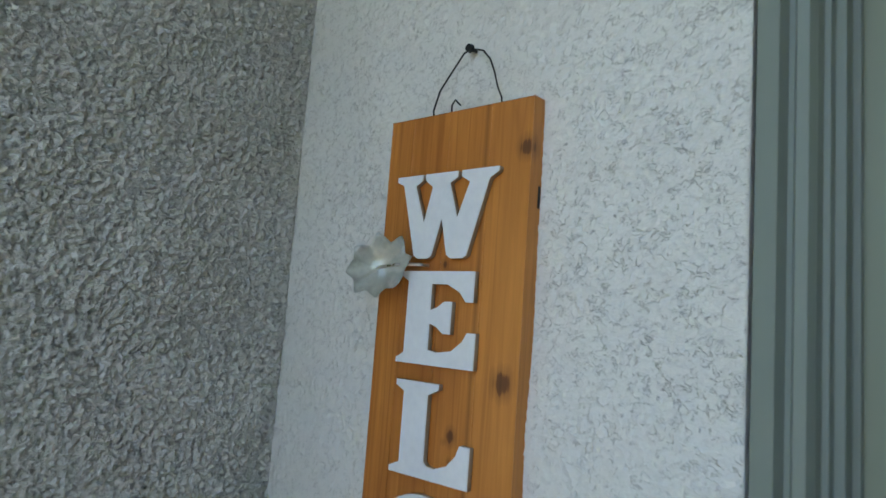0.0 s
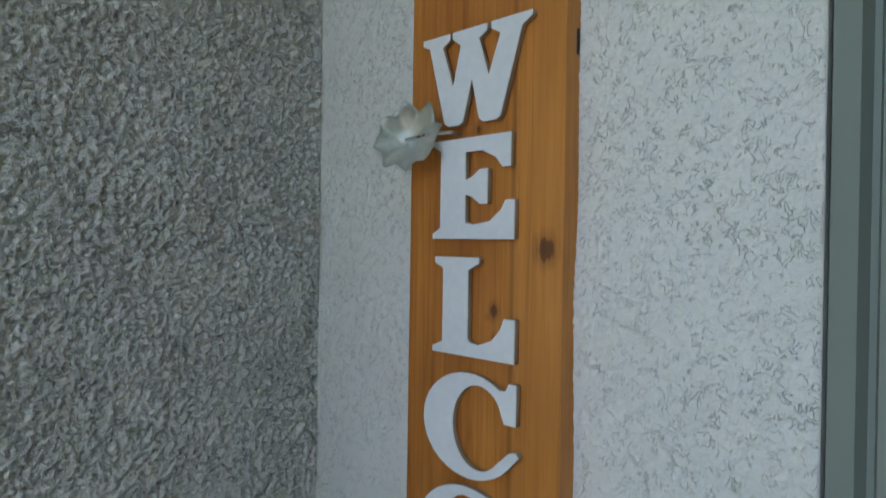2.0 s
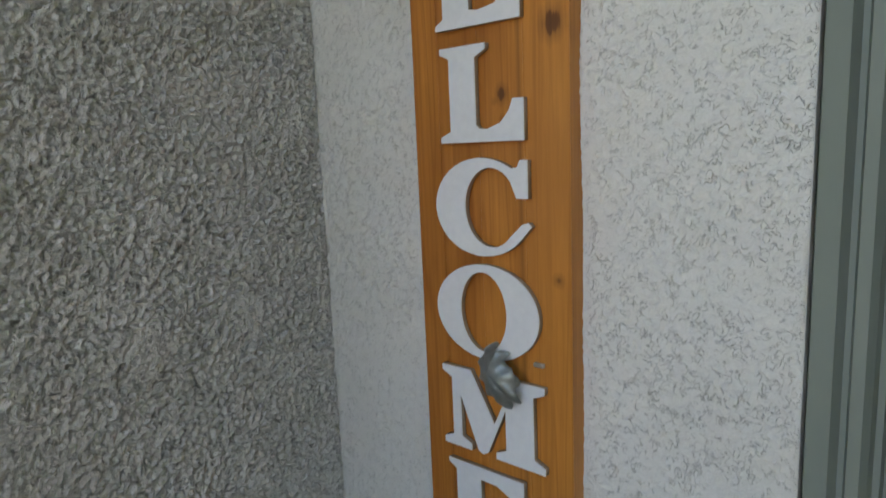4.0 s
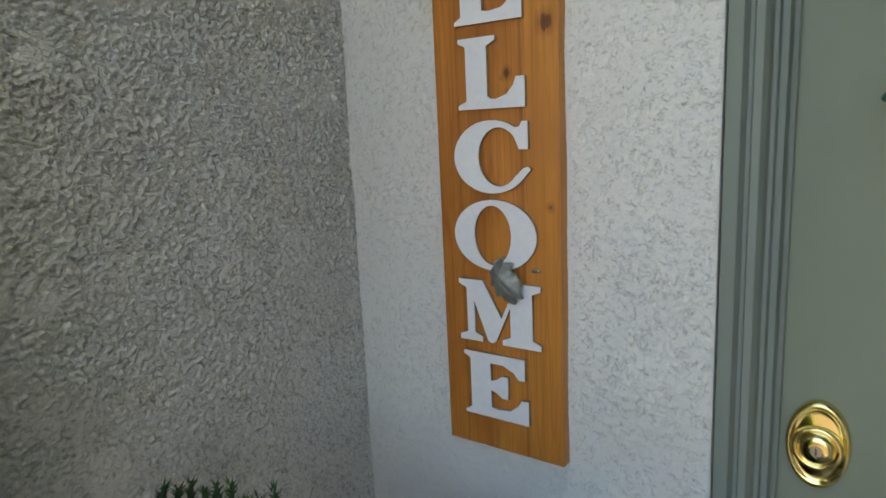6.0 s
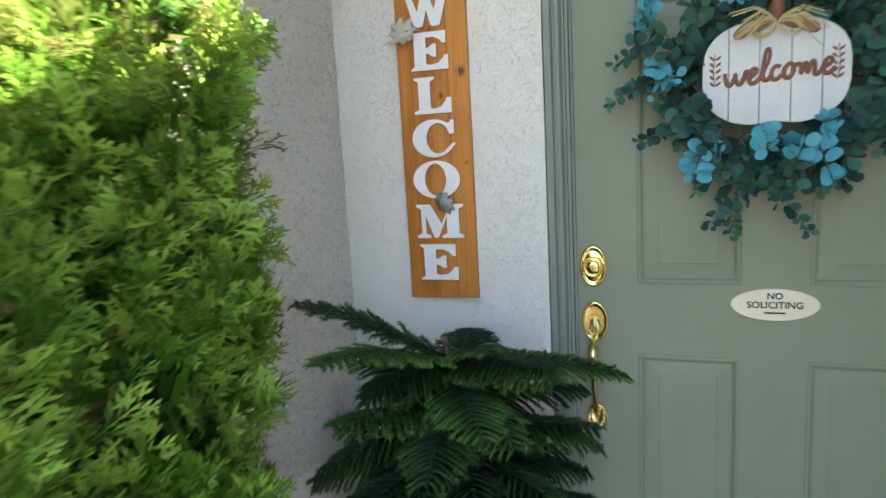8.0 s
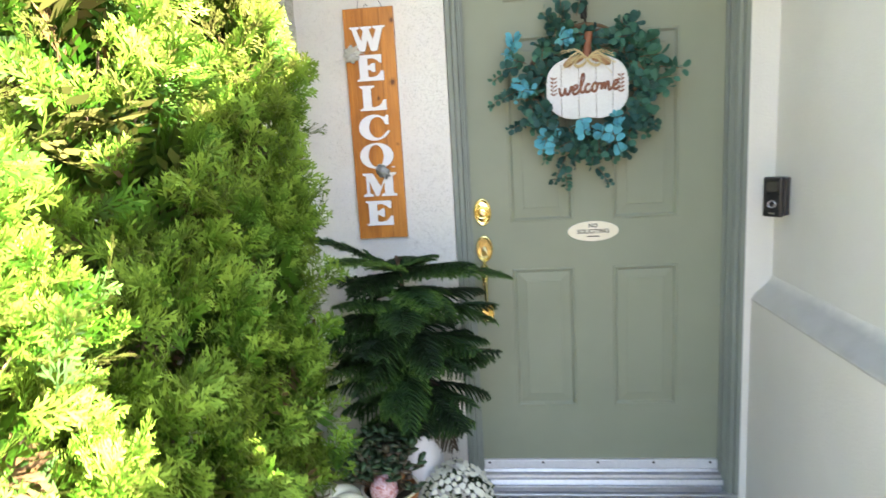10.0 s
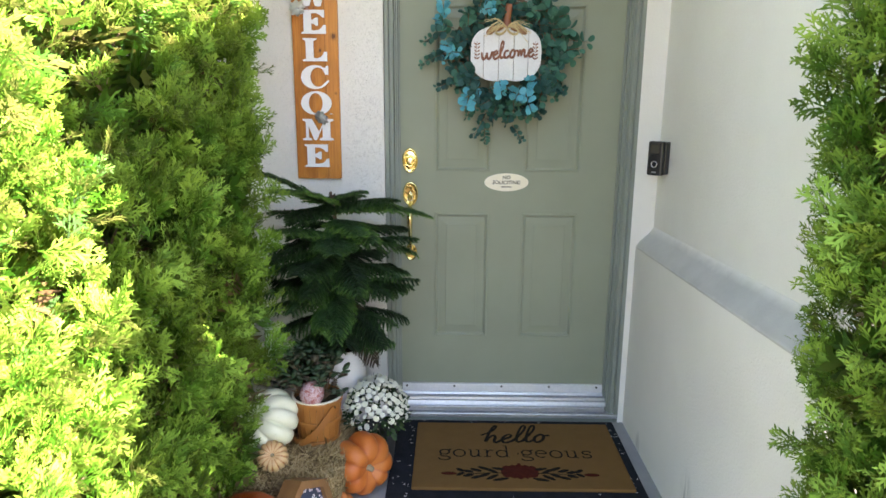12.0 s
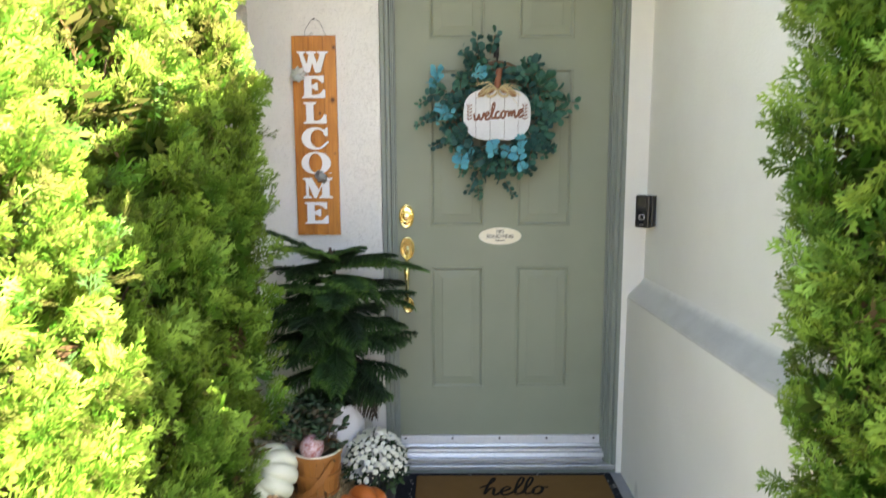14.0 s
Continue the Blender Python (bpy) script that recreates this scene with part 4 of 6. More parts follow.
for x, z, lift, way, n, length, size, kinds in (
        # crown of the ring
        (-0.130, 1.775, 0.01, (-0.1, 1.0), 5, 0.075, 0.0170, [GREEN, DARK]), (-0.185, 1.735, 0.03, (-0.2, 0.8), 2, 0.035, 0.0155, [BLUE]), (-0.270, 1.690, 0.02, (-0.5, 0.7), 2, 0.045, 0.0175, [BLUE]),
        (-0.235, 1.660, 0.02, (-0.6, 0.5), 4, 0.060, 0.0180, [GREEN, DARK]), (-0.200, 1.620, 0.03, (-0.4, 0.2), 3, 0.055, 0.0190, [DARK]),
        # the side towards the lock
        (-0.240, 1.568, 0.055, (0.2, -0.3), 3, 0.035, 0.0165, [BLUE]), (-0.275, 1.560, 0.01, (-0.6, -0.4), 4, 0.070, 0.0120, [GREEN, BLUE, DARK]), (-0.305, 1.610, 0.0, (-0.7, -0.5), 2, 0.060, 0.0110, [BLUE, GREEN]),
        (-0.205, 1.500, 0.050, (0.5, -0.5), 4, 0.055, 0.0185, [DARK, GREEN]),
        # below the board
        (-0.165, 1.435, 0.050, (-0.4, -0.5), 3, 0.045, 0.0190, [BLUE, BLUE, DARK]), (-0.090, 1.430, 0.065, (0.2, -0.6), 3, 0.045, 0.0180, [BLUE]), (0.000, 1.435, 0.060, (0.1, -1.0), 3, 0.085, 0.0185, [BLUE, GREEN, BLUE]),
        (0.060, 1.440, 0.045, (0.5, -0.6), 3, 0.050, 0.0180, [BLUE, DARK]), (-0.060, 1.385, 0.02, (-0.1, -1.0), 5, 0.060, 0.0165, [DARK, GREEN]), (0.030, 1.375, 0.02, (0.2, -1.0), 4, 0.055, 0.0165, [DARK, GREEN]),
        (-0.160, 1.385, 0.01, (-0.1, -1.0), 2, 0.060, 0.0130, [GREEN]), (-0.110, 1.345, 0.005, (0.0, -1.0), 2, 0.095, 0.0120, [GREEN, DARK]), (-0.250, 1.440, 0.0, (-0.5, -0.7), 1, 0.060, 0.0110, [DARK]),
        (0.015, 1.320, 0.005, (0.1, -1.0), 1, 0.070, 0.0110, [DARK]),
        # the side towards the bell
        (0.140, 1.440, 0.005, (0.6, -0.7), 4, 0.075, 0.0140, [DARK, GREEN]), (0.120, 1.510, 0.035, (0.7, -0.3), 4, 0.060, 0.0200, [GREEN, GREEN, DARK]), (0.155, 1.590, 0.030, (0.9, -0.1), 4, 0.065, 0.0205, [GREEN]),
        (0.130, 1.660, 0.030, (0.7, 0.4), 4, 0.060, 0.0205, [GREEN, GREEN, DARK]), (0.060, 1.725, 0.015, (0.4, 0.8), 4, 0.050, 0.0190, [GREEN, DARK])):
    cluster(x, z, lift, way, n, length, size, kinds, int(abs(x) * 1000) * 7 + int(z * 1000))


def disc():
    """A dished round leaf of unit size: x along it, z its face."""
    v = [(math.cos(a) * 1.08, math.sin(a) * 0.9, 0.16 * (math.sin(a) * 0.9) ** 2 - 0.10 * (math.cos(a) * 1.08) ** 2) for a in np.linspace(0, math.tau, 12, endpoint=False)]
    return np.array([(0, 0, 0)] + v), np.array([(0, 1 + k, 1 + (k + 1) % 12) for k in range(12)])


DISC_V, DISC_F = disc()
LEAVES.sort(key=lambda lf: lf[1].y)
discs = {}
joined = {}
for k, (material, c, out, normal, r) in enumerate(LEAVES):
    normal = (normal - out * normal.dot(out)).normalized()
    across = normal.cross(out)
    m = Matrix((out, across, normal)).transposed().to_4x4()
    m = Matrix.Translation(c) @ m @ Matrix.Scale(r, 4)
    if k < 300:
        if material.name not in discs:
            discs[material.name] = mesh_of("leaf", DISC_V, DISC_F, material)
            smooth(discs[material.name])
        ob = new("leaf", discs[material.name])
        ob.parent = wreath
        ob.matrix_parent_inverse = Matrix.Translation(wreath.location).inverted()
        ob.matrix_basis = m
    else:
        joined.setdefault(material.name, (material, []))[1].append(DISC_V @ np.array(m.to_3x3()).T + np.array(c))
for material, sheets in joined.values():
    n = len(DISC_V)
    v = np.concatenate(sheets)
    f = np.concatenate([DISC_F + n * k for k in range(len(sheets))])
    tagged(link("leaf_rest", mesh_of("leaf_rest", v, f, material), wreath, "inner eucalyptus leaves", True), kind="stuff")

# pumpkin board
PC = Vector((-0.05, -0.095, 1.563))


def pumpkin_edge(n=80):
    out = []
    for a in np.linspace(0, math.tau, n, endpoint=False):
        c, s = math.cos(a), math.sin(a)
        x = 0.137 * math.copysign(abs(c) ** 0.78, c)
        z = 0.106 * math.copysign(abs(s) ** 0.72, s)
        dent = 0.010 * math.exp(-(x / 0.03) ** 2) * (1 if s > 0 else 0.8)
        out.append((x, z - math.copysign(dent, s)))
    return out


EDGE = pumpkin_edge()


def half_height(x, top):
    half = sorted((a, z) for a, z in EDGE if (z > 0) == top)
    return float(np.interp(x, [a for a, _ in half], [z for _, z in half]))


board = part("pumpkin_backing", bmesh.new(), TWIG, wreath)
board.data = cut_out("pumpkin_backing", [[(x * 0.97, z * 0.97) for x, z in EDGE]], 0.006, TWIG, pose(PC.x, PC.y + 0.004, PC.z, 90, 0, 0))
cuts = [-0.137, -0.086, -0.028, 0.030, 0.086, 0.137]
for a, b in zip(cuts, cuts[1:]):
    xs = np.linspace(a + 0.0008, b - 0.0008, 14)
    top = [(x, max(half_height(x, True), 0.004)) for x in xs]
    low = [(x, min(half_height(x, False), -0.004)) for x in xs[::-1]]
    link("pumpkin_slat", cut_out("pumpkin_slat", [low[::-1] + top[::-1]], 0.007, WHITE_WOOD, pose(PC.x, PC.y - 0.003, PC.z, 90, 0, 0), 0.0008), board, "whitewashed wooden slat")
link("lettering", script_word("lettering", "welcome", 0.0325, 0.0043, RUST_PAINT, pose(PC.x + 0.004, PC.y - 0.0085, PC.z - 0.002, 90, 0, 0) @ pose(0, 0, 0, 0, 0, 4), 0.4), board, "rust-brown script word welcome")
for s in (-1, 1):
    bm = bmesh.new()
    x0 = PC.x + s * 0.112
    tube([(x0, PC.y - 0.0075, PC.z - 0.022), (x0 + s * 0.004, PC.y - 0.0075, PC.z + 0.01), (x0, PC.y - 0.0075, PC.z + 0.045)], 0.0009, 5, bm)
    for k in range(5):
        for t in (-1, 1):
            c = Vector((x0 + t * 0.006, PC.y - 0.0078, PC.z - 0.016 + 0.013 * k))
            m = Matrix.Translation(c) @ pose(0, 0, 0, 0, t * 50, 0) @ Matrix.Diagonal((0.003, 0.001, 0.0075, 1))
            bmesh.ops.create_icosphere(bm, subdivisions=1, radius=1.0, matrix=m)
    part("laurel", bm, RUST_PAINT, board, "rust-brown painted laurel sprig")
bm = lathe([(0.0, 0.075), (0.011, 0.074), (0.0135, 0.06), (0.012, 0.03), (0.016, 0.0), (0.02, -0.012)], 16, pose(PC.x, PC.y - 0.006, PC.z + 0.108) @ pose(0, 0, 0, 4, 6, 0))
part("pumpkin_stem", bm, RUST_PAINT, board, "rust-brown wooden stem", True)
rs = np.random.default_rng(5)
bm = bmesh.new()
for k in range(26):
    s = -1 if k % 2 else 1
    a = rs.uniform(-0.5, 0.45)
    ln = rs.uniform(0.045, 0.095)
    p0 = Vector((PC.x, PC.y - 0.018, PC.z + 0.096))
    p1 = p0 + Vector((s * ln * 0.5 * math.cos(a), -0.012 - rs.uniform(0, 0.01), ln * 0.5 * math.sin(a) + 0.012))
    p2 = p0 + Vector((s * ln * math.cos(a), -0.004, ln * math.sin(a) - 0.012))
    tube([p0, (p0 + p1) / 2 + Vector((0, -0.004, 0.003)), p1, (p1 + p2) / 2, p2], 0.0013, 4, bm)
for s in (-1, 1):
    ring = [Vector((PC.x + s * (0.022 + 0.02 * math.cos(t)), PC.y - 0.022, PC.z + 0.082 + 0.014 * math.sin(t) - 0.006 * math.cos(t))) for t in np.linspace(0, math.tau, 14)]
    for k in range(3):
        tube([p + Vector((0, -0.003 * k, 0.003 * k)) for p in ring], 0.0016, 4, bm)
tagged(part("raffia_bow", bm, RAFFIA, board, "pale raffia bow"), kind="stuff")
bm = bmesh.new()
for s in (-1, 1):
    for k in range(2):
        m = Matrix.Translation((PC.x + s * (0.035 + 0.022 * k), PC.y - 0.012, PC.z + 0.094 - 0.008 * k)) @ pose(0, 0, 0, 20, s * (14 + 18 * k), s * 14) @ Matrix.Diagonal((0.026, 0.003, 0.013, 1))
        bmesh.ops.create_icosphere(bm, subdivisions=2, radius=1.0, matrix=m)
part("fabric_leaves", bm, BURLAP, board, "brown fabric leaves", True)

# ---- doorbell ----
bell = thing("doorbell", (0.548, -0.19, 1.11), "black video doorbell on an angled mount on the stucco wall", "doorbell")
BM = pose(0.541, -0.185, 1.175, 0, 0, -47)
part("wedge", boxed((-0.028, -0.004, -0.062), (0.034, 0.046, 0.062), 0.004, BM), BLACK_PLASTIC, bell)
shell = part("body", boxed((-0.031, -0.028, -0.065), (0.031, -0.004, 0.065), 0.006, BM), BLACK_PLASTIC, bell)
part("lens_window", boxed((-0.018, -0.0300, 0.018), (0.018, -0.0278, 0.052), 0.002, BM), GLASS_BLACK, shell, "smoked sensor window")
bm = bmesh.new()
ring = [(0.0115 * math.cos(a), -0.0288, -0.022 + 0.0115 * math.sin(a)) for a in np.linspace(0, math.tau, 29)]
tube([BM @ Vector(p) for p in ring], 0.0017, 6, bm)
part("button_ring", bm, STEEL, shell, "pale ring round the button")
part("badge", boxed((-0.009, -0.0288, -0.055), (0.009, -0.0279, -0.050), 0.0, BM), STEEL, shell)

# ---- mats ----
rug = thing("rug", (0, -0.39, 0), "black woven rug with scattered grey flecks, under the doormat", "rug")
part("weave", boxed((-0.482, -0.712, 0.0005), (0.462, -0.082, 0.008), 0.003), RUBBER, rug)
bm = bmesh.new()
rs = np.random.default_rng(12)
for k in range(55):
    side = rs.integers(4)
    x, y = (rs.uniform(-0.47, 0.45), rs.choice([rs.uniform(-0.705, -0.625), rs.uniform(-0.1, -0.09)])) if side > 2 else (rs.choice([rs.uniform(-0.474, -0.40), rs.uniform(0.425, 0.455)]), rs.uniform(-0.70, -0.09))
    a, s = rs.uniform(0, 6.28), rs.uniform(0.004, 0.009)
    v = [bm.verts.new((x + s * math.cos(a + t) * q, y + s * math.sin(a + t) * q, 0.0088)) for t, q in ((0, 1), (2.0, 0.7), (3.6, 0.8))]
    bm.faces.new(v)
tagged(part("fleck_print", bm, FLECK, rug, "pale grey printed flecks"), kind="stuff")

mat = thing("doormat", (0.015, -0.36, 0.008), "brown coir doormat printed with words and a pumpkin, on the rug", "doormat")
rs = np.random.default_rng(3)
part("coir", boxed((-0.391, -0.617, 0.0085), (0.424, -0.128, 0.021), 0.004), COIR, mat)
UP = 0.0222
at = -sum(STROKES[c][1] for c in "hello") / 2
for c in "hello":
    m = pose(0.012, -0.262, UP) @ pose(0, 0, 0, 0, 0, 2) @ Matrix.Translation(((at + STROKES[c][1] / 2) * 0.072, 0, 0))
    link("printed_letter", script_word("printed_letter", c, 0.072, 0.0068, INK, m, 0.06, 0.3), mat, "black script letter " + c)
    at += STROKES[c][1]
WIDTHS = {"g": 1.0, "o": 1.08, "u": 1.12, "r": 0.82, "d": 1.12, "\u00b7": 0.62, "e": 1.02, "s": 0.86}


def bow(cx, cy, rx, ry, a0, a1, n=18):
    return [(cx + rx * math.cos(radians(a)), cy + ry * math.sin(radians(a))) for a in np.linspace(a0, a1, n)]


# thin book letters with small serifs, as strokes; a small letter is one unit high
BOOK = {
    "g": [bow(0.46, 0.66, 0.36, 0.34, 0, 360), [(0.74, 0.90), (0.86, 1.02), (0.98, 0.98)], [(0.24, 0.38), (0.14, 0.20), (0.26, 0.06), (0.62, 0.02), (0.86, -0.12)] + bow(0.46, -0.24, 0.42, 0.24, 12, -190)],
    "o": [bow(0.5, 0.5, 0.44, 0.5, 0, 360, 24)],
    "u": [[(0.0, 0.98), (0.2, 0.98), (0.2, 0.28)] + bow(0.47, 0.28, 0.27, 0.27, 180, 350, 9) + [(0.78, 0.4)], [(0.6, 0.98), (0.8, 0.98), (0.8, 0.02), (0.98, 0.02)]],
    "r": [[(0.02, 0.98), (0.22, 0.98), (0.22, 0.02)], [(0.0, 0.02), (0.46, 0.02)], [(0.22, 0.55), (0.34, 0.85), (0.54, 1.0), (0.74, 0.92)]],
    "d": [bow(0.46, 0.48, 0.40, 0.48, 0, 360, 22), [(0.64, 1.62), (0.84, 1.62), (0.84, 0.02), (1.0, 0.02)]],
    "e": [[(0.09, 0.56), (0.88, 0.56)] + bow(0.48, 0.5, 0.41, 0.5, 8, 310, 20)],
    "s": [[(0.74, 0.72), (0.74, 0.92), (0.62, 0.98)] + bow(0.44, 0.74, 0.28, 0.25, 70, 250, 9) + bow(0.44, 0.26, 0.30, 0.25, 80, -110, 10) + [(0.14, 0.06), (0.12, 0.28)]],
    "\u00b7": [[(0.42, 0.50), (0.52, 0.50)]],
}


def book_letter(c, x, y, height, thick):
    """A flat printed letter out of round-nibbed strokes."""
    bm = bmesh.new()
    for run in BOOK[c]:
        tube([(x + px * height, y + py * height, 0.0) for px, py in run], thick * (1.8 if c == "\u00b7" else 1.0), 6, bm)
    bmesh.ops.transform(bm, matrix=Matrix.Translation((0, 0, UP)) @ Matrix.Diagonal((1, 1, 0.12, 1)), verts=bm.verts)
    return bm


at = -sum(WIDTHS[c] for c in "gourd\u00b7geous") / 2
for c in "gourd\u00b7geous":
    part("printed_letter", book_letter(c, 0.010 + at * 0.0565, -0.406, 0.052, 0.0036), INK, mat, "black printed letter " + c if c.isalpha() else "black printed dot")
    at += WIDTHS[c]
bm = bmesh.new()
for k in range(-2, 3):
    m = Matrix.Translation((0.013 + 0.024 * k, -0.508, UP)) @ Matrix.Diagonal((0.024, 0.052 - 0.005 * abs(k), 0.0006 + 0.0001 * (2 - abs(k)), 1))
    bmesh.ops.create_icosphere(bm, subdivisions=2, radius=1.0, matrix=m)
box(bm, (0.008, -0.472, UP - 0.0006), (0.02, -0.452, UP + 0.0008))
part("printed_pumpkin", bm, RED_INK, mat, "brick-red printed pumpkin")
for s in (-1, 1):
    sprig_print = part("printed_sprig", tube([(0.013 + s * (0.05 + 0.03 * k), -0.522 + 0.004 * math.sin(k), UP) for k in range(7)], 0.0012, 5), INK, mat, "dark printed stem with leaves")
    for k in range(6):
        for t in (-1, 1):
            m = Matrix.Translation((0.013 + s * (0.075 + 0.03 * k), -0.520 + t * (0.014 + 0.018 * ((k * 5 + t) % 3) / 2) * (1.25 - 0.13 * k), UP)) @ pose(0, 0, 0, 0, 0, s * t * (14 + 22 * ((k * 7) % 4) / 3)) @ Matrix.Diagonal((0.036 - 0.003 * k, 0.0105, 0.0007, 1))
            bm = bmesh.new()
            bmesh.ops.create_icosphere(bm, subdivisions=1, radius=1.0, matrix=m)
            part("printed_leaf", bm, INK, sprig_print)
    m = Matrix.Translation((0.013 + s * 0.268, -0.525, UP)) @ Matrix.Diagonal((0.03, 0.011, 0.0006, 1))
    bm = bmesh.new()
    bmesh.ops.create_icosphere(bm, subdivisions=2, radius=1.0, matrix=m)
    part("printed_bud", bm, RED_INK, mat, "small brick-red printed bud")


# ---- straw bale and what stands on it ----
bale = thing("straw_bale", (-0.80, -0.64, 0), "small rough straw bale on the porch slab", "straw bale")
bm = boxed((-0.985, -0.805, 0.001), (-0.630, -0.43, 0.182), 0.02, None, 3)
part("core", bm, STRAW, bale)
rs = np.random.default_rng(21)
verts, faces = [], []
for k in range(5200):
    face = rs.choice(["top", "front", "side"], p=[0.5, 0.27, 0.23])
    if face == "top":
        c, n = Vector((rs.uniform(-0.98, -0.635), rs.uniform(-0.80, -0.44), 0.183)), Vector((0, 0, 1))
    elif face == "front":
        c, n = Vector((rs.uniform(-0.98, -0.635), -0.806, rs.uniform(0.01, 0.18))), Vector((0, -1, 0))
    else:
        c, n = Vector((-0.629, rs.uniform(-0.80, -0.44), rs.uniform(0.01, 0.18))), Vector((1, 0, 0))
    d = Vector(rs.normal(0, 1, 3))
    if rs.random() < 0.55:
        d = Vector((0.25, 1.0, 0.0)) + d * 0.35
    d = (d - n * d.dot(n) * 0.8).normalized()
    s = d.cross(n).normalized() * rs.uniform(0.0013, 0.0026)
    ln = rs.uniform(0.03, 0.09)
    h = n * rs.uniform(0.0, 0.012)
    j = len(verts)
    lift = n * rs.uniform(0, 0.004)
    for q, w in ((-1, 0), (1, 0), (0, 1)):
        verts.append(c + h + d * ln * -0.5 + s * q + n * 0.0014 * w)
    for q, w in ((-1, 0), (1, 0), (0, 1)):
        verts.append(c + h + lift + d * ln * 0.5 + s * q + n * 0.0014 * w)
    faces += [(j, j + 1, j + 4, j + 3), (j + 1, j + 2, j + 5, j + 4), (j + 2, j, j + 3, j + 5)]
tagged(link("loose_straw", mesh_of("loose_straw", verts, faces, STRAW), bale, "loose pale straw"), kind="stuff")


def pumpkin(place, axis, r, h, ribs, depth, material, label, stem_len=0.03, stem_r=0.012, dent=0.35, seed=1, stem_material=STEM_BROWN, spin=0.0):
    """A ribbed pumpkin whose stem points along axis; r its radius, h its half height."""
    m = Matrix.Translation(place) @ Vector((0, 0, 1)).rotation_difference(Vector(axis)).to_matrix().to_4x4() @ pose(0, 0, 0, 0, 0, spin)
    rs = np.random.default_rng(seed)
    wob = [rs.uniform(0.94, 1.05) for _ in range(ribs)]
    seg = ribs * 10
    bm = bmesh.new()
    rings = []
    for lat in np.linspace(-88, 88, 27):
        row = []
        for k in range(seg):
            a = k / seg * math.tau
            f = (k % 10) / 10
            w = wob[k // 10] + (wob[(k // 10 + 1) % ribs] - wob[k // 10]) * f
            groove = 1 - depth * (1 - math.sin(math.pi * f) ** 0.55)
            c, s = math.cos(radians(lat)), math.sin(radians(lat))
            rad = r * c ** 0.72 * (1 + (groove * w - 1) * c ** 0.35)
            z = h * math.copysign(abs(s) ** 0.85, s) * (0.92 + 0.08 * groove) - h * dent * math.exp(-(rad / (r * 0.36)) ** 2) * (1 if s > 0 else -0.8)
            row.append(bm.verts.new(m @ Vector((rad * math.cos(a), rad * math.sin(a), z))))
        rings.append(row)
    for a, b in zip(rings, rings[1:]):
        for k in range(seg):
            bm.faces.new((a[k], a[(k + 1) % seg], b[(k + 1) % seg], b[k]))
    bm.faces.new(rings[0][::-1])
    bm.faces.new(rings[-1])
    low = min(v.co.z for v in bm.verts)
    grooves = np.tile([1 - math.sin(math.pi * (k % 10) / 10) for k in range(seg)], len(rings)).astype(np.float32)
    ob = thing("pumpkin", (place[0], place[1], low), label, "pumpkin", "autumn pumpkins by the door")
    skin = part("skin", bm, material, ob, soft=True)
    skin.data.attributes.new("groove", "FLOAT", "POINT").data.foreach_set("value", grooves)
    bm = bmesh.new()
    rings = []
    for j in range(6):
        f = j / 5
        rad = stem_r * (1.5 - 0.75 * f + 0.35 * max(0, f - 0.8) * 5 * 0.3)
        row = []
        for k in range(20):
            a = k / 20 * math.tau
            q = rad * (1 + 0.16 * math.cos(5 * a))
            row.append(bm.verts.new(m @ Vector((q * math.cos(a) + stem_len * 0.25 * f * f, q * math.sin(a), h * (1 - dent) - 0.004 + stem_len * f))))
        rings.append(row)
    for a, b in zip(rings, rings[1:]):
        for k in range(20):
            bm.faces.new((a[k], a[(k + 1) % 20], b[(k + 1) % 20], b[k]))
    bm.faces.new(rings[-1])
    part("stem", bm, stem_material, ob, "dry ridged stem", True)
    return ob


pumpkin((-0.568, -0.612, 0.113), (0.62, -0.76, 0.08), 0.112, 0.080, 8, 0.20, PUMPKIN_PEACH, "peach-orange deeply ribbed pumpkin lying on its side by the mat", 0.022, 0.009, 0.45, 4, spin=10)
pumpkin((-0.893, -0.645, 0.288), (-0.45, -0.5, 0.5), 0.118, 0.078, 11, 0.18, PUMPKIN_WHITE, "pale greenish-white ribbed pumpkin resting on the straw bale", 0.02, 0.01, 0.4, 5)
pumpkin((-0.842, -0.768, 0.226), (0.12, -0.70, 0.6), 0.053, 0.040, 14, 0.12, PUMPKIN_GOURD, "small cream and orange striped pumpkin on the straw bale", 0.014, 0.005, 0.35, 6)
pumpkin((-0.880, -0.985, 0.098), (-0.16, -0.12, 1.0), 0.126, 0.100, 14, 0.035, PUMPKIN_ORANGE, "large deep orange pumpkin with a grey stem, on the slab", 0.036, 0.011, 0.18, 7, GREY_STEM)
pumpkin((-0.622, -0.77, 0.046), (0.4, -0.7, 0.3), 0.048, 0.034, 9, 0.18, PUMPKIN_RIB, "small orange ribbed pumpkin behind the block sign", 0.01, 0.005, 0.35, 8)

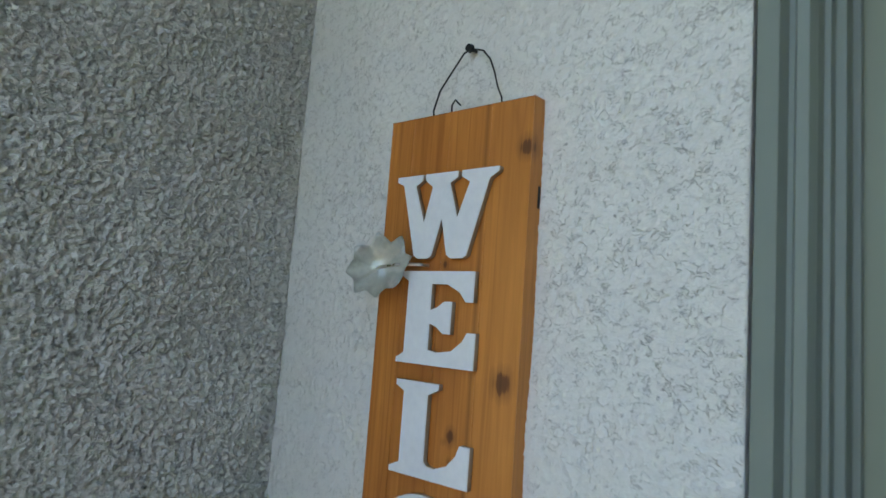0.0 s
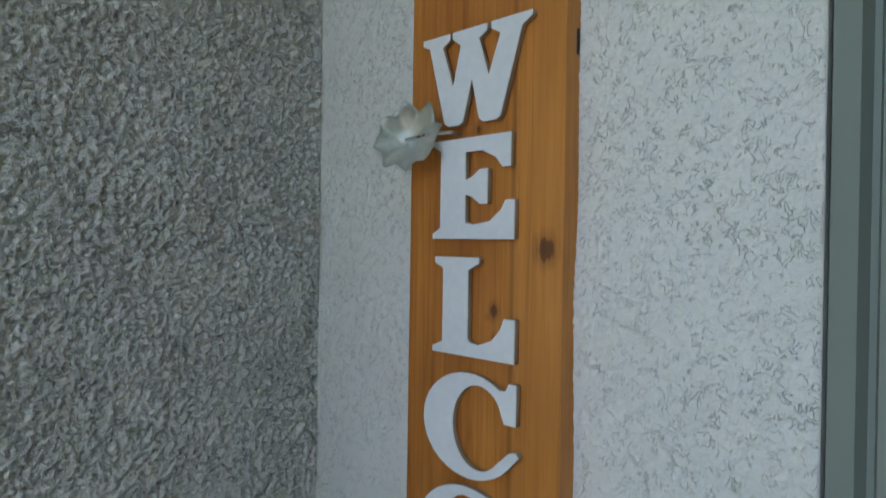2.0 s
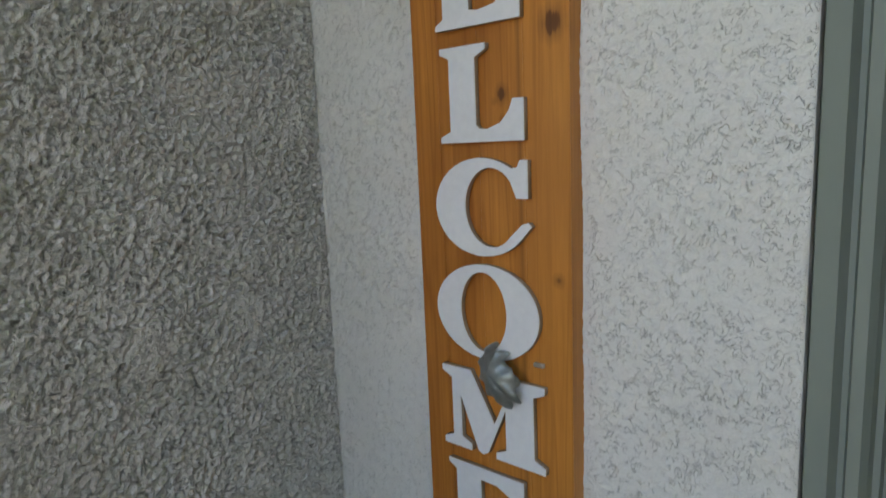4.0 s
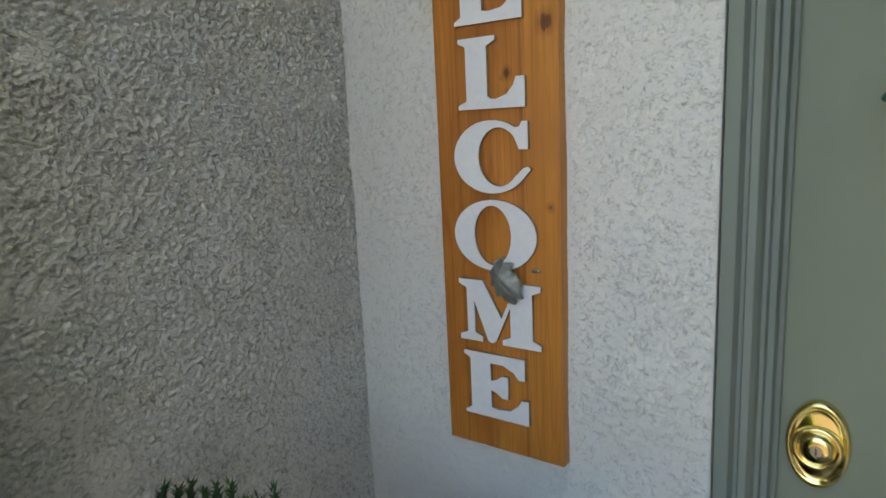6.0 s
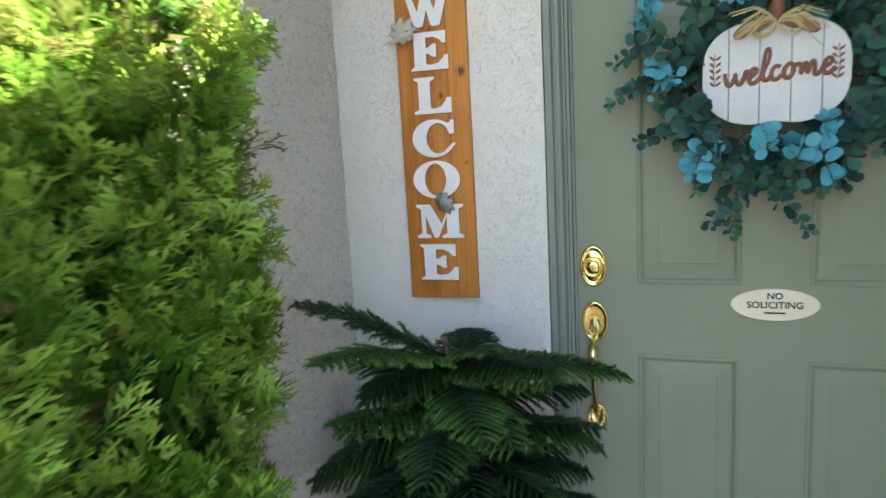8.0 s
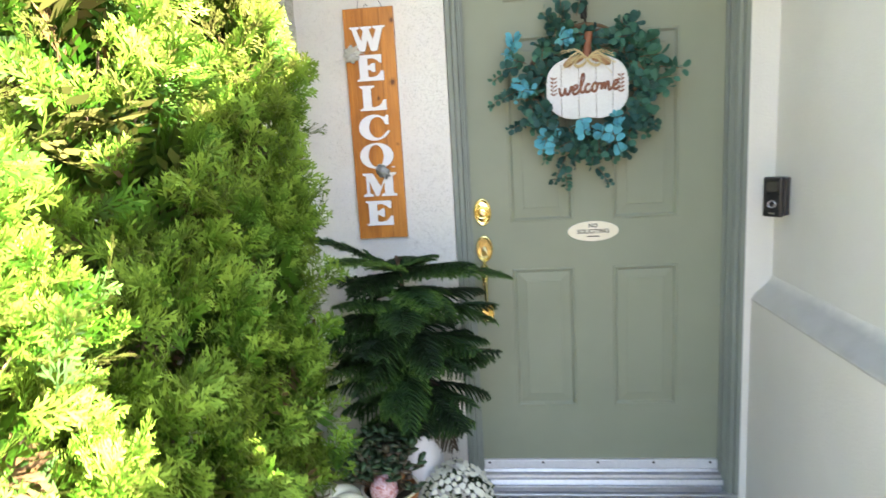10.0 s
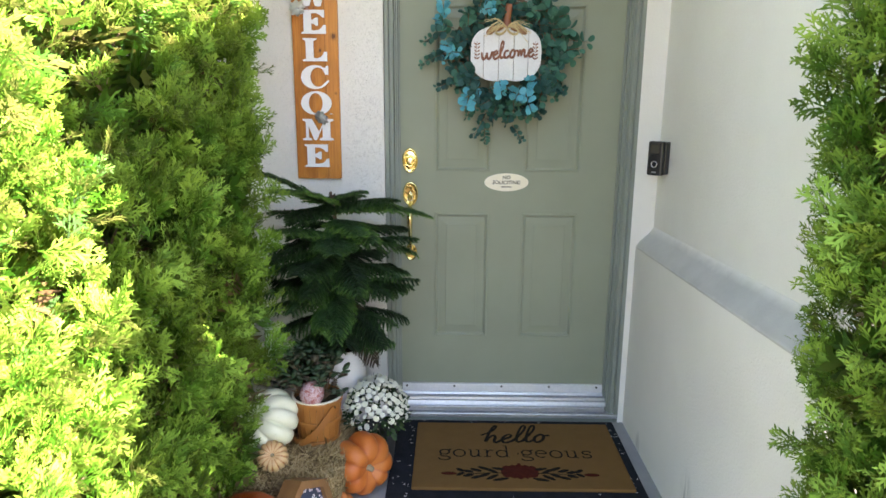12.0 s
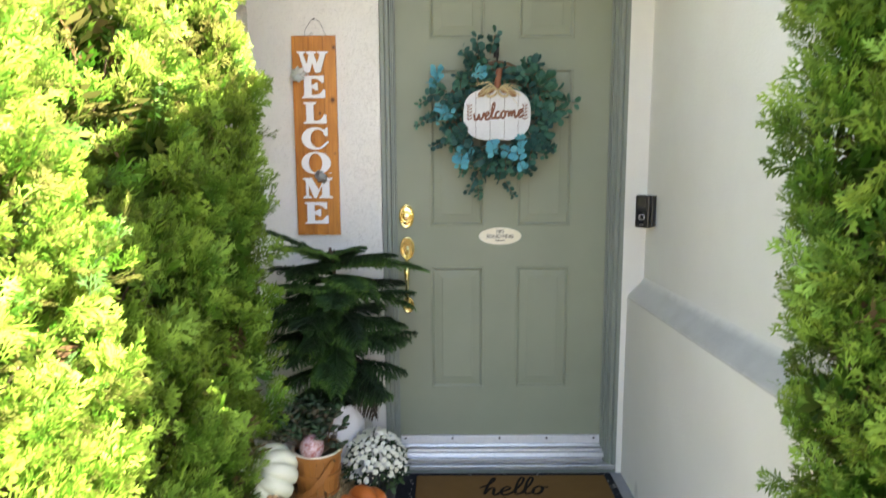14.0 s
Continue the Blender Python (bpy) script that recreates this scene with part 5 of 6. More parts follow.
# basket with its plant
basket = thing("basket", (-0.73, -0.56, 0.186), "round slatted wooden basket with folded-down handle on the bale", "basket")
BZ0, BZ1 = 0.187, 0.356
for k in range(22):
    a0, a1 = (k + 0.03) / 22 * math.tau, (k + 0.97) / 22 * math.tau
    bm = bmesh.new()
    v = []
    for z, r in ((BZ0, 0.072), ((BZ0 + BZ1) / 2, 0.080), (BZ1, 0.0875)):
        for a in (a0, a1):
            for d in (0.0, -0.003):
                v.append(bm.verts.new((-0.73 + (r + d) * math.cos(a), -0.56 + (r + d) * math.sin(a), z)))
    for j in (0, 4):
        a, b, c, d, e, f, g, h = v[j:j + 8]
        for q in ((a, c, g, e), (b, f, h, d), (a, e, f, b), (c, d, h, g)):
            bm.faces.new(q)
    part("slat", bm, BASKET_WOOD, basket)
for z, r, w in ((BZ1 - 0.008, 0.0895, 0.013), (BZ0 + 0.085, 0.0835, 0.011), (BZ0 + 0.012, 0.0765, 0.011)):
    part("hoop", lathe([(r - 0.003, z - w), (r, z - w), (r + 0.0015, z), (r + 0.0005, z + w * 0.6), (r - 0.003, z + w * 0.6)], 48, Matrix.Translation((-0.73, -0.56, 0))), BASKET_WOOD, basket)
part("rim", lathe([(0.083, BZ1 - 0.002), (0.091, BZ1 - 0.002), (0.091, BZ1 + 0.002), (0.083, BZ1 + 0.002)], 48, Matrix.Translation((-0.73, -0.56, 0))), CREAM, basket, "pale worn rim")
bm = bmesh.new()
swing = []
for t in np.linspace(0, math.pi, 25):
    p = Vector((0.0945 * math.cos(t), -0.0945 * math.sin(t), -0.132 * math.sin(t) ** 1.15))
    p = Matrix.Rotation(radians(-42), 3, "Z") @ p
    swing.append(Vector((-0.73, -0.56, BZ1 - 0.02)) + p)
rows = []
for k, p in enumerate(swing):
    out = (Vector((p.x + 0.73, p.y + 0.56, 0))).normalized()
    wide = out.cross(swing[min(k + 1, 24)] - swing[max(k - 1, 0)]).normalized()
    rows.append([bm.verts.new(p + wide * w + out * d) for w, d in ((-0.0115, 0), (-0.0115, 0.003), (0.0115, 0.003), (0.0115, 0))])
for a, b in zip(rows, rows[1:]):
    for k in range(4):
        bm.faces.new((a[k], b[k], b[(k + 1) % 4], a[(k + 1) % 4]))
grip = part("handle", bm, BASKET_WOOD, basket)
for p in (swing[0], swing[-1]):
    out = Vector((p.x + 0.73, p.y + 0.56, 0)).normalized()
    part("rivet", tube([p, p + out * 0.006], 0.0035, 10), IRON, grip, "dark rivet")

plant = thing("succulent_plant", (-0.73, -0.56, 0.36), "leafy dark green succulent growing out of the wooden basket", "plant")
part("soil", lathe([(0.0, 0.338), (0.082, 0.336), (0.082, 0.322), (0.0, 0.322)], 24, Matrix.Translation((-0.73, -0.56, 0))), SOIL, plant)
rs = np.random.default_rng(41)
bm, bs = bmesh.new(), bmesh.new()
for k in range(46):
    a = rs.uniform(0, math.tau)
    out = rs.uniform(0.02, 0.19)
    tip = Vector((-0.775 + out * math.cos(a), -0.55 + out * math.sin(a) * 0.75, 0.40 + 0.10 * (1 - (out / 0.2) ** 2) + rs.normal(0, 0.018)))
    root = Vector((-0.73 + 0.03 * math.cos(a), -0.56 + 0.03 * math.sin(a), 0.345))
    tube([root, root.lerp(tip, 0.5) + Vector((0, 0, 0.02)), tip], 0.003, 5, bs, 0.0015)
    for j in range(8):
        p = root.lerp(tip, 0.45 + 0.6 * j / 7) + Vector((0, 0, 0.012))
        d = Vector((rs.normal(), rs.normal(), rs.uniform(0.0, 0.9))).normalized()
        q = d.to_track_quat("X", "Z").to_matrix().to_4x4()
        bmesh.ops.create_icosphere(bm, subdivisions=1, radius=1.0, matrix=Matrix.Translation(p + d * 0.013) @ q @ Matrix.Diagonal((0.021, 0.015, 0.0035, 1)))
tagged(part("stem_growth", bs, TWIG, plant), kind="stuff")
tagged(part("leaves", bm, JADE, plant, "", True), kind="stuff")

m = Mat("marbled_glaze", 0.25)
veins = m.ramp(m.noise(38.0, 4.0, distortion=2.5), (0.42, 0.0), (0.5, 1.0), (0.6, 0.15))
m.colour(m.mix(veins, (0.34, 0.12, 0.11), (0.58, 0.44, 0.45)))
MARBLE = m.m
bm = bmesh.new()
bmesh.ops.create_uvsphere(bm, u_segments=28, v_segments=18, radius=0.043, matrix=Matrix.Translation((-0.738, -0.612, 0.381)) @ Matrix.Diagonal((1, 1, 1.08, 1)))
ball = part("decorative_ball", bm, MARBLE, None, "", True)
tagged(ball, "pink and brown marbled ball set in the basket", "ornament")

# white chrysanthemum
mum = thing("chrysanthemum", (-0.535, -0.43, 0), "round white-flowering chrysanthemum in a dark nursery pot", "potted flower")
part("pot", lathe([(0.0, 0.001), (0.062, 0.001), (0.078, 0.135), (0.083, 0.137), (0.083, 0.152), (0.074, 0.152), (0.07, 0.14), (0.0, 0.14)], 32, Matrix.Translation((-0.535, -0.43, 0))), POT_DARK, mum, "dark plastic nursery pot")
MC = Vector((-0.535, -0.43, 0.226))


def flower_mesh():
    bm = bmesh.new()
    for ring, (n, r, lift) in enumerate(((13, 0.0125, -0.05), (11, 0.0098, 0.18), (7, 0.0062, 0.5))):
        for k in range(n):
            a = (k + 0.5 * ring) / n * math.tau
            d, s = Vector((math.cos(a), math.sin(a), lift)).normalized(), Vector((-math.sin(a), math.cos(a), 0))
            w = r * 0.24
            z = Vector((0, 0, 0.0012 * ring))
            v = [bm.verts.new(z + d * r * f + s * w * q + Vector((0, 0, -0.0016 * f * f * 2))) for f, q in ((0.12, -0.4), (0.12, 0.4), (0.75, 1.0), (1.0, 0.35), (1.0, -0.35), (0.75, -1.0))]
            bm.faces.new(v)
    me = bpy.data.meshes.new("flower")
    bm.to_mesh(me)
    bm.free()
    me.materials.append(PETAL)
    return me


def bud_mesh():
    bm = bmesh.new()
    bmesh.ops.create_icosphere(bm, subdivisions=1, radius=0.0042)
    me = bpy.data.meshes.new("bud")
    bm.to_mesh(me)
    bm.free()
    me.materials.append(PETAL)
    smooth(me)
    return me


rs = np.random.default_rng(17)
FLOWER, BUD = flower_mesh(), bud_mesh()
bm = bmesh.new()
for k in range(520):
    n = Vector((rs.normal(), rs.normal(), rs.uniform(-0.7, 1.0))).normalized()
    p = MC + Vector((n.x * 0.122, n.y * 0.122, n.z * 0.125)) * rs.uniform(0.7, 0.96)
    d = (n + Vector(rs.normal(0, 0.6, 3))).normalized()
    s = d.cross(Vector(rs.normal(0, 1, 3))).normalized() * rs.uniform(0.006, 0.010)
    ln = rs.uniform(0.02, 0.034)
    v = [bm.verts.new(q) for q in (p, p + d * ln * 0.35 + s * 0.8, p + d * ln * 0.55 + s * 0.45, p + d * ln * 0.75 + s * 0.7, p + d * ln, p + d * ln * 0.75 - s * 0.7, p + d * ln * 0.55 - s * 0.45, p + d * ln * 0.35 - s * 0.8)]
    bm.faces.new(v)
tagged(part("leaves", bm, MUM_LEAF, mum), kind="stuff")
gold = math.pi * (3 - math.sqrt(5))
for k in range(215):
    z = 1 - 1.15 * (k + 0.5) / 215
    q = math.sqrt(max(0, 1 - z * z))
    n = Vector((q * math.cos(gold * k), q * math.sin(gold * k), z))
    bud = rs.random() < (0.15 if z > 0.2 else 0.75)
    p = MC + Vector((n.x * 0.122, n.y * 0.122, n.z * 0.135)) * rs.uniform(0.97, 1.06)
    way = (n + Vector((0, -0.15, 0.35)) + Vector(rs.normal(0, 0.22, 3))).normalized()
    ob = new("bud" if bud else "flower", BUD if bud else FLOWER)
    ob.parent = mum
    ob.matrix_parent_inverse = Matrix.Translation(mum.location).inverted()
    ob.matrix_basis = Matrix.Translation(p) @ way.to_track_quat("Z", "Y").to_matrix().to_4x4() @ pose(0, 0, 0, 0, 0, rs.uniform(0, 90)) @ Matrix.Scale(rs.uniform(0.5, 0.9) if bud else rs.uniform(0.65, 1.08), 4)

# block sign among the pumpkins
HM = pose(-0.716, -0.895, 0.0, 0, 0, 63) @ pose(0, 0, 0.106, -12, -7, 0)
block = thing("box_sign", (-0.70, -0.875, 0), "brown wooden hexagonal box sign with navy face leaning on the bale", "box sign")
HEX = [(math.sin(radians(60 * k)), math.cos(radians(60 * k))) for k in range(6)]
R0, R1 = 0.118, 0.090
for k in range(6):
    (ax, az), (bx, bz) = HEX[k], HEX[(k + 1) % 6]
    bm = bmesh.new()
    v = [bm.verts.new(HM @ Vector(p)) for y in (-0.036, 0.036) for p in ((ax * R0, y, az * R0), (bx * R0, y, bz * R0), (bx * R1, y, bz * R1), (ax * R1, y, az * R1))]
    for q in ((0, 1, 2, 3), (7, 6, 5, 4), (0, 4, 5, 1), (1, 5, 6, 2), (2, 6, 7, 3), (3, 7, 4, 0)):
        bm.faces.new([v[i] for i in q])
    part("frame_bar", bm, BOX_WOOD, block)
face = link("face", cut_out("face", [[(x * R1 * 0.995, z * R1 * 0.995) for x, z in HEX]], 0.006, NAVY, HM @ pose(0, -0.016, 0, 90, 0, 0)), block, "navy printed panel")
FM = HM @ pose(0, -0.0196, 0, 90, 0, 0)
link("lettering", script_word("lettering", "home", 0.025, 0.0022, WHITE_PAINT, FM @ pose(0, 0.026, 0), 0.2), face)
for y, text in ((-0.002, "where our"), (-0.021, "story"), (-0.040, "begins")):
    link("lettering", lettering("lettering", text, 0.019, 0.0004, WHITE_PAINT, FM @ pose(0, y, 0), 0.0001, 0.2), face)
rs = np.random.default_rng(9)
bm = bmesh.new()
for k in range(60):
    e = rs.choice([0, 1, 2, 2, 3, 5])
    t, q = rs.uniform(0, 1), R1 * rs.uniform(0.82, 0.95)
    x = (HEX[e][0] * (1 - t) + HEX[(e + 1) % 6][0] * t) * q
    y = (HEX[e][1] * (1 - t) + HEX[(e + 1) % 6][1] * t) * q
    m = FM @ Matrix.Translation((x, y, 0)) @ pose(0, 0, 0, 0, 0, rs.uniform(0, 180)) @ Matrix.Diagonal((0.006, 0.0035, 0.0005, 1))
    bmesh.ops.create_icosphere(bm, subdivisions=1, radius=1.0, matrix=m)
tagged(part("printed_border", bm, LILAC, face, "lilac printed flower border"), kind="stuff")

# a fallen leaf on the slab
bm = bmesh.new()
v = [bm.verts.new((-0.588 + x * 0.012, -0.844 + y * 0.012, 0.001 + z * 0.006)) for x, y, z in ((-1, 0, 0.2), (-0.3, 0.5, 0.7), (0.5, 0.35, 1.0), (1, 0.1, 0.5), (0.4, -0.4, 0.1), (-0.4, -0.45, 0.0))]
mid = bm.verts.new((-0.588, -0.844, 0.0012))
for k in range(6):
    bm.faces.new((v[k], v[(k + 1) % 6], mid))
bmesh.ops.solidify(bm, geom=bm.faces, thickness=0.0006)
tagged(part("fallen_leaf", bm, TWIG), "curled dry brown leaf lying on the slab", "leaf")

# ---- potted pine ----
pine = thing("potted_pine", (-0.675, -0.335, 0), "dark green Norfolk pine in a tall white pot", "potted plant")
PX, PY = -0.675, -0.335
part("pot", lathe([(0.0, 0.001), (0.068, 0.001), (0.078, 0.02), (0.093, 0.445), (0.096, 0.455), (0.091, 0.458), (0.087, 0.445), (0.085, 0.42), (0.0, 0.42)], 40, Matrix.Translation((PX, PY, 0))), WHITE_GLAZE, pine, "tall white glazed pot", True)
part("soil", lathe([(0.0, 0.425), (0.0855, 0.422), (0.084, 0.412), (0.0, 0.412)], 24, Matrix.Translation((PX, PY, 0))), SOIL, pine)
part("trunk", tube([(PX, PY, 0.41), (PX + 0.008, PY - 0.004, 0.6), (PX - 0.004, PY - 0.01, 0.8), (PX - 0.01, PY - 0.03, 1.0), (PX - 0.02, PY - 0.04, 1.06)], 0.012, 10, None, 0.005), BARK, pine)


def frond(root, way, length, seed, rise, hang, young):
    """A pine branch: an axis with two combs of plump needled branchlets, paler towards their tips; verts, triangles and tones."""
    rs = np.random.default_rng(seed)
    verts, tris, tones = [], [], []

    def furry(pts, r, n_needles, needle, t0, t1):
        last = len(pts) - 1
        for k in range(last):
            a, b = pts[k], pts[k + 1]
            way = (b - a)
            ln = way.length
            way = way / ln
            s = way.orthogonal().normalized()
            u = way.cross(s)
            j = len(verts)
            for p, f in ((a, k / last), (b, (k + 1) / last)):
                for t in (0, 2.094, 4.189):
                    verts.append(p + (s * math.cos(t) + u * math.sin(t)) * r * (1 - 0.7 * f ** 3))
                    tones.append(t0 + (t1 - t0) * f - 0.12)
            for t in range(3):
                v = (t + 1) % 3
                tris.extend([(j + t, j + v, j + 3 + v), (j + t, j + 3 + v, j + 3 + t)])
            count = max(3, int(n_needles * ln))
            for i in range(count):
                t = rs.uniform(0, math.tau)
                side = s * math.cos(t) + u * math.sin(t)
                q = (i + rs.random()) / count
                p = a + way * ln * q + side * r * 0.5
                w = side.cross(way) * 0.0013
                j = len(verts)
                verts.extend([p + w, p - w, p + (side * 0.8 + way * 1.0) * needle * rs.uniform(0.7, 1.2)])
                tone = t0 + (t1 - t0) * (k + q) / last + rs.normal(0, 0.06)
                tones.extend([tone - 0.08, tone - 0.08, tone + 0.08])
                tris.append((j, j + 1, j + 2))

    way = Vector(way).normalized()
    p, pts = Vector(root), []
    n = 12
    for k in range(n + 1):
        pts.append(p.copy())
        way = (way + Vector((0, 0, rise * 0.10 - 0.05 * k / n))).normalized()
        p = p + way * length / n
    furry(pts, 0.0045, 900, 0.008, 0.10 + 0.2 * young, 0.45 + 0.4 * young)
    gap = 0.0165
    count = max(6, int(length / gap))
    for k in range(2, count + 1):
        f = k / count
        i = min(int(f * n), n - 1)
        a = pts[i].lerp(pts[i + 1], f * n - i)
        along = (pts[i + 1] - pts[i]).normalized()
        side = along.cross(Vector((0, 0, 1))).normalized()
        for s in (-1, 1):
            ln = min(0.092, length * 0.40) * math.sin(math.pi * min(0.955, 0.22 + 0.76 * f)) ** 0.55 * rs.uniform(0.82, 1.1)
            d = (side * s * 0.95 + along * 0.62 + Vector((0, 0, 0.18))).normalized()
            q, run = a.copy(), [a.copy()]
            for _ in range(4):
                d = (d + Vector((0, 0, -hang * 0.22)) + Vector(rs.normal(0, 0.03, 3))).normalized()
                q = q + d * ln / 4
                run.append(q.copy())
            furry(run, 0.0046, 1150, 0.0078, 0.12 + 0.30 * young, 0.36 + 0.52 * young + rs.normal(0, 0.05))
    return verts, tris, tones


def add_frond(root, way, length, seed, rise, hang, young, material=None):
    v, t, tone = frond(root, way, length, seed, rise, hang, young)
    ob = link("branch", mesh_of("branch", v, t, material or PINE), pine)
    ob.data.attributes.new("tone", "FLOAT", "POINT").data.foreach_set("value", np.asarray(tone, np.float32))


rs = np.random.default_rng(77)
seed = 500
# whorls from the pot up: height, branches, reach, droop
for tier, (z, n, ln, drop) in enumerate(((0.55, 8, 0.21, 1.3), (0.60, 9, 0.25, 1.2), (0.66, 9, 0.29, 1.0), (0.725, 9, 0.30, 0.9), (0.79, 8, 0.30, 0.8), (0.85, 8, 0.31, 0.8), (0.91, 8, 0.29, 0.7), (0.965, 7, 0.26, 0.6))):
    for k in range(n):
        a = math.tau * (k + 0.37 * tier) / n + rs.normal(0, 0.12)
        d = Vector((math.cos(a), math.sin(a), 0.10 - 0.25 * (tier < 1)))
        reach = ln * rs.uniform(0.8, 1.1)
        # the walls limit the branches at the back
        if d.y > 0:
            reach = min(reach, 0.22 / max(d.y, 0.01))
        seed += 1
        young = max(0.0, rs.normal(0.34 if d.y < 0.2 else 0.15, 0.30))
        add_frond((PX - 0.002 * tier, PY - 0.004 * tier, z + rs.normal(0, 0.02)), d + Vector((0, 0, rs.normal(0, 0.10))), max(reach, 0.12), seed, rs.uniform(-0.35, 0.15), drop * rs.uniform(0.8, 1.3), min(young, 0.9))
# the leading branches at the top
add_frond((PX - 0.01, PY - 0.03, 1.005), (-0.83, -0.33, 0.56), 0.335, 901, -0.06, 0.30, 0.30)
add_frond((PX - 0.01, PY - 0.03, 1.00), (-0.32, -0.85, 0.46), 0.36, 902, -0.14, 0.45, 0.80)
add_frond((PX, PY - 0.03, 1.00), (-0.55, -0.75, 0.22), 0.22, 905, -0.4, 0.8, 0.45)
add_frond((PX, PY - 0.03, 0.985), (0.90, 0.36, 0.14), 0.36, 903, -0.22, 0.5, 0.75)
add_frond((PX, PY - 0.03, 1.01), (0.45, -0.55, 0.42), 0.18, 904, -0.1, 0.5, 0.45)
add_frond((PX, PY - 0.02, 0.98), (-0.12, 0.80, 0.30), 0.22, 906, -0.2, 0.5, 0.2)
add_frond((PX, PY - 0.02, 0.98), (0.72, -0.45, 0.35), 0.27, 909, -0.2, 0.6, 0.75)
add_frond((PX, PY - 0.03, 0.93), (0.15, -0.98, 0.18), 0.22, 907, -0.5, 0.9, 0.75)
add_frond((PX - 0.01, PY - 0.03, 0.80), (-0.25, -0.95, 0.10), 0.25, 908, -0.5, 1.0, 0.3)
for k, (dx, dy, dz, z) in enumerate(((0.9, -0.4, -0.05, 0.60), (0.8, -0.6, -0.2, 0.57), (0.65, -0.75, -0.1, 0.62), (0.95, -0.15, -0.25, 0.64))):
    add_frond((PX + 0.01, PY, z), (dx, dy, dz), 0.22, 910 + k, -0.9, 1.6, 0.25, PINE_BROWN if k % 2 else PINE)
tip = bmesh.new()
for k in range(9):
    a = k * 2.4
    tube([(PX - 0.015, PY - 0.035, 1.035), (PX - 0.015 + 0.012 * math.cos(a), PY - 0.035 + 0.012 * math.sin(a), 1.05 + 0.002 * (k % 3))], 0.004, 5, tip, 0.0015)
part("dry_tip", tip, PINE_BROWN, pine, "dry brown cut tip")


# ---- arborvitae shrubs ----
def spray_shapes(count, seed, nodes, lobes, broad=1.0):
    """Flat fan-like scale-leaf sprays in a unit frame: x along the spray, y across."""
    out = []
    for n in range(count):
        rs = np.random.default_rng(seed + n)
        quads = []

        def blade(a, b, w):
            d = b - a
            s = np.array([-d[1], d[0], 0.0])
            s /= max(np.linalg.norm(s), 1e-6)
            quads.append([a - s * w * 0.6, a + (b - a) * 0.55 - s * w, b, a + (b - a) * 0.55 + s * w])

        bend = rs.uniform(-0.3, 0.3)
        axis = [np.array([f, bend * f * f, 0.0]) for f in np.linspace(0, 1, nodes + 1)]
        for a, b in zip(axis[::2], axis[2::2]):
            blade(a, b + (b - a) * 0.25, 0.032 * broad)
        for k in range(1, nodes):
            s = 1 if k % 2 else -1
            f = k / nodes
            ln = (0.52 * math.sin(math.pi * (0.2 + 0.7 * f)) + 0.08) * rs.uniform(0.8, 1.2)
            ang = s * radians(rs.uniform(32, 50))
            d = np.array([math.cos(ang), math.sin(ang), rs.normal(0, 0.18)])
            blade(axis[k], axis[k] + d * ln, 0.040 * broad)
            for j in lobes:
                for q in (-1, 1):
                    if rs.random() < 0.15:
                        continue
                    ang2 = ang + q * radians(rs.uniform(30, 45))
                    root = axis[k] + d * ln * j
                    blade(root, root + np.array([math.cos(ang2), math.sin(ang2), rs.normal(0, 0.2)]) * ln * 0.5 * (1.2 - 0.5 * j), 0.034 * broad)
        out.append(np.array(quads))
    return out


SPRAYS = spray_shapes(9, 60, 9, (0.3, 0.65))
COARSE = spray_shapes(3, 90, 8, (), 1.9)


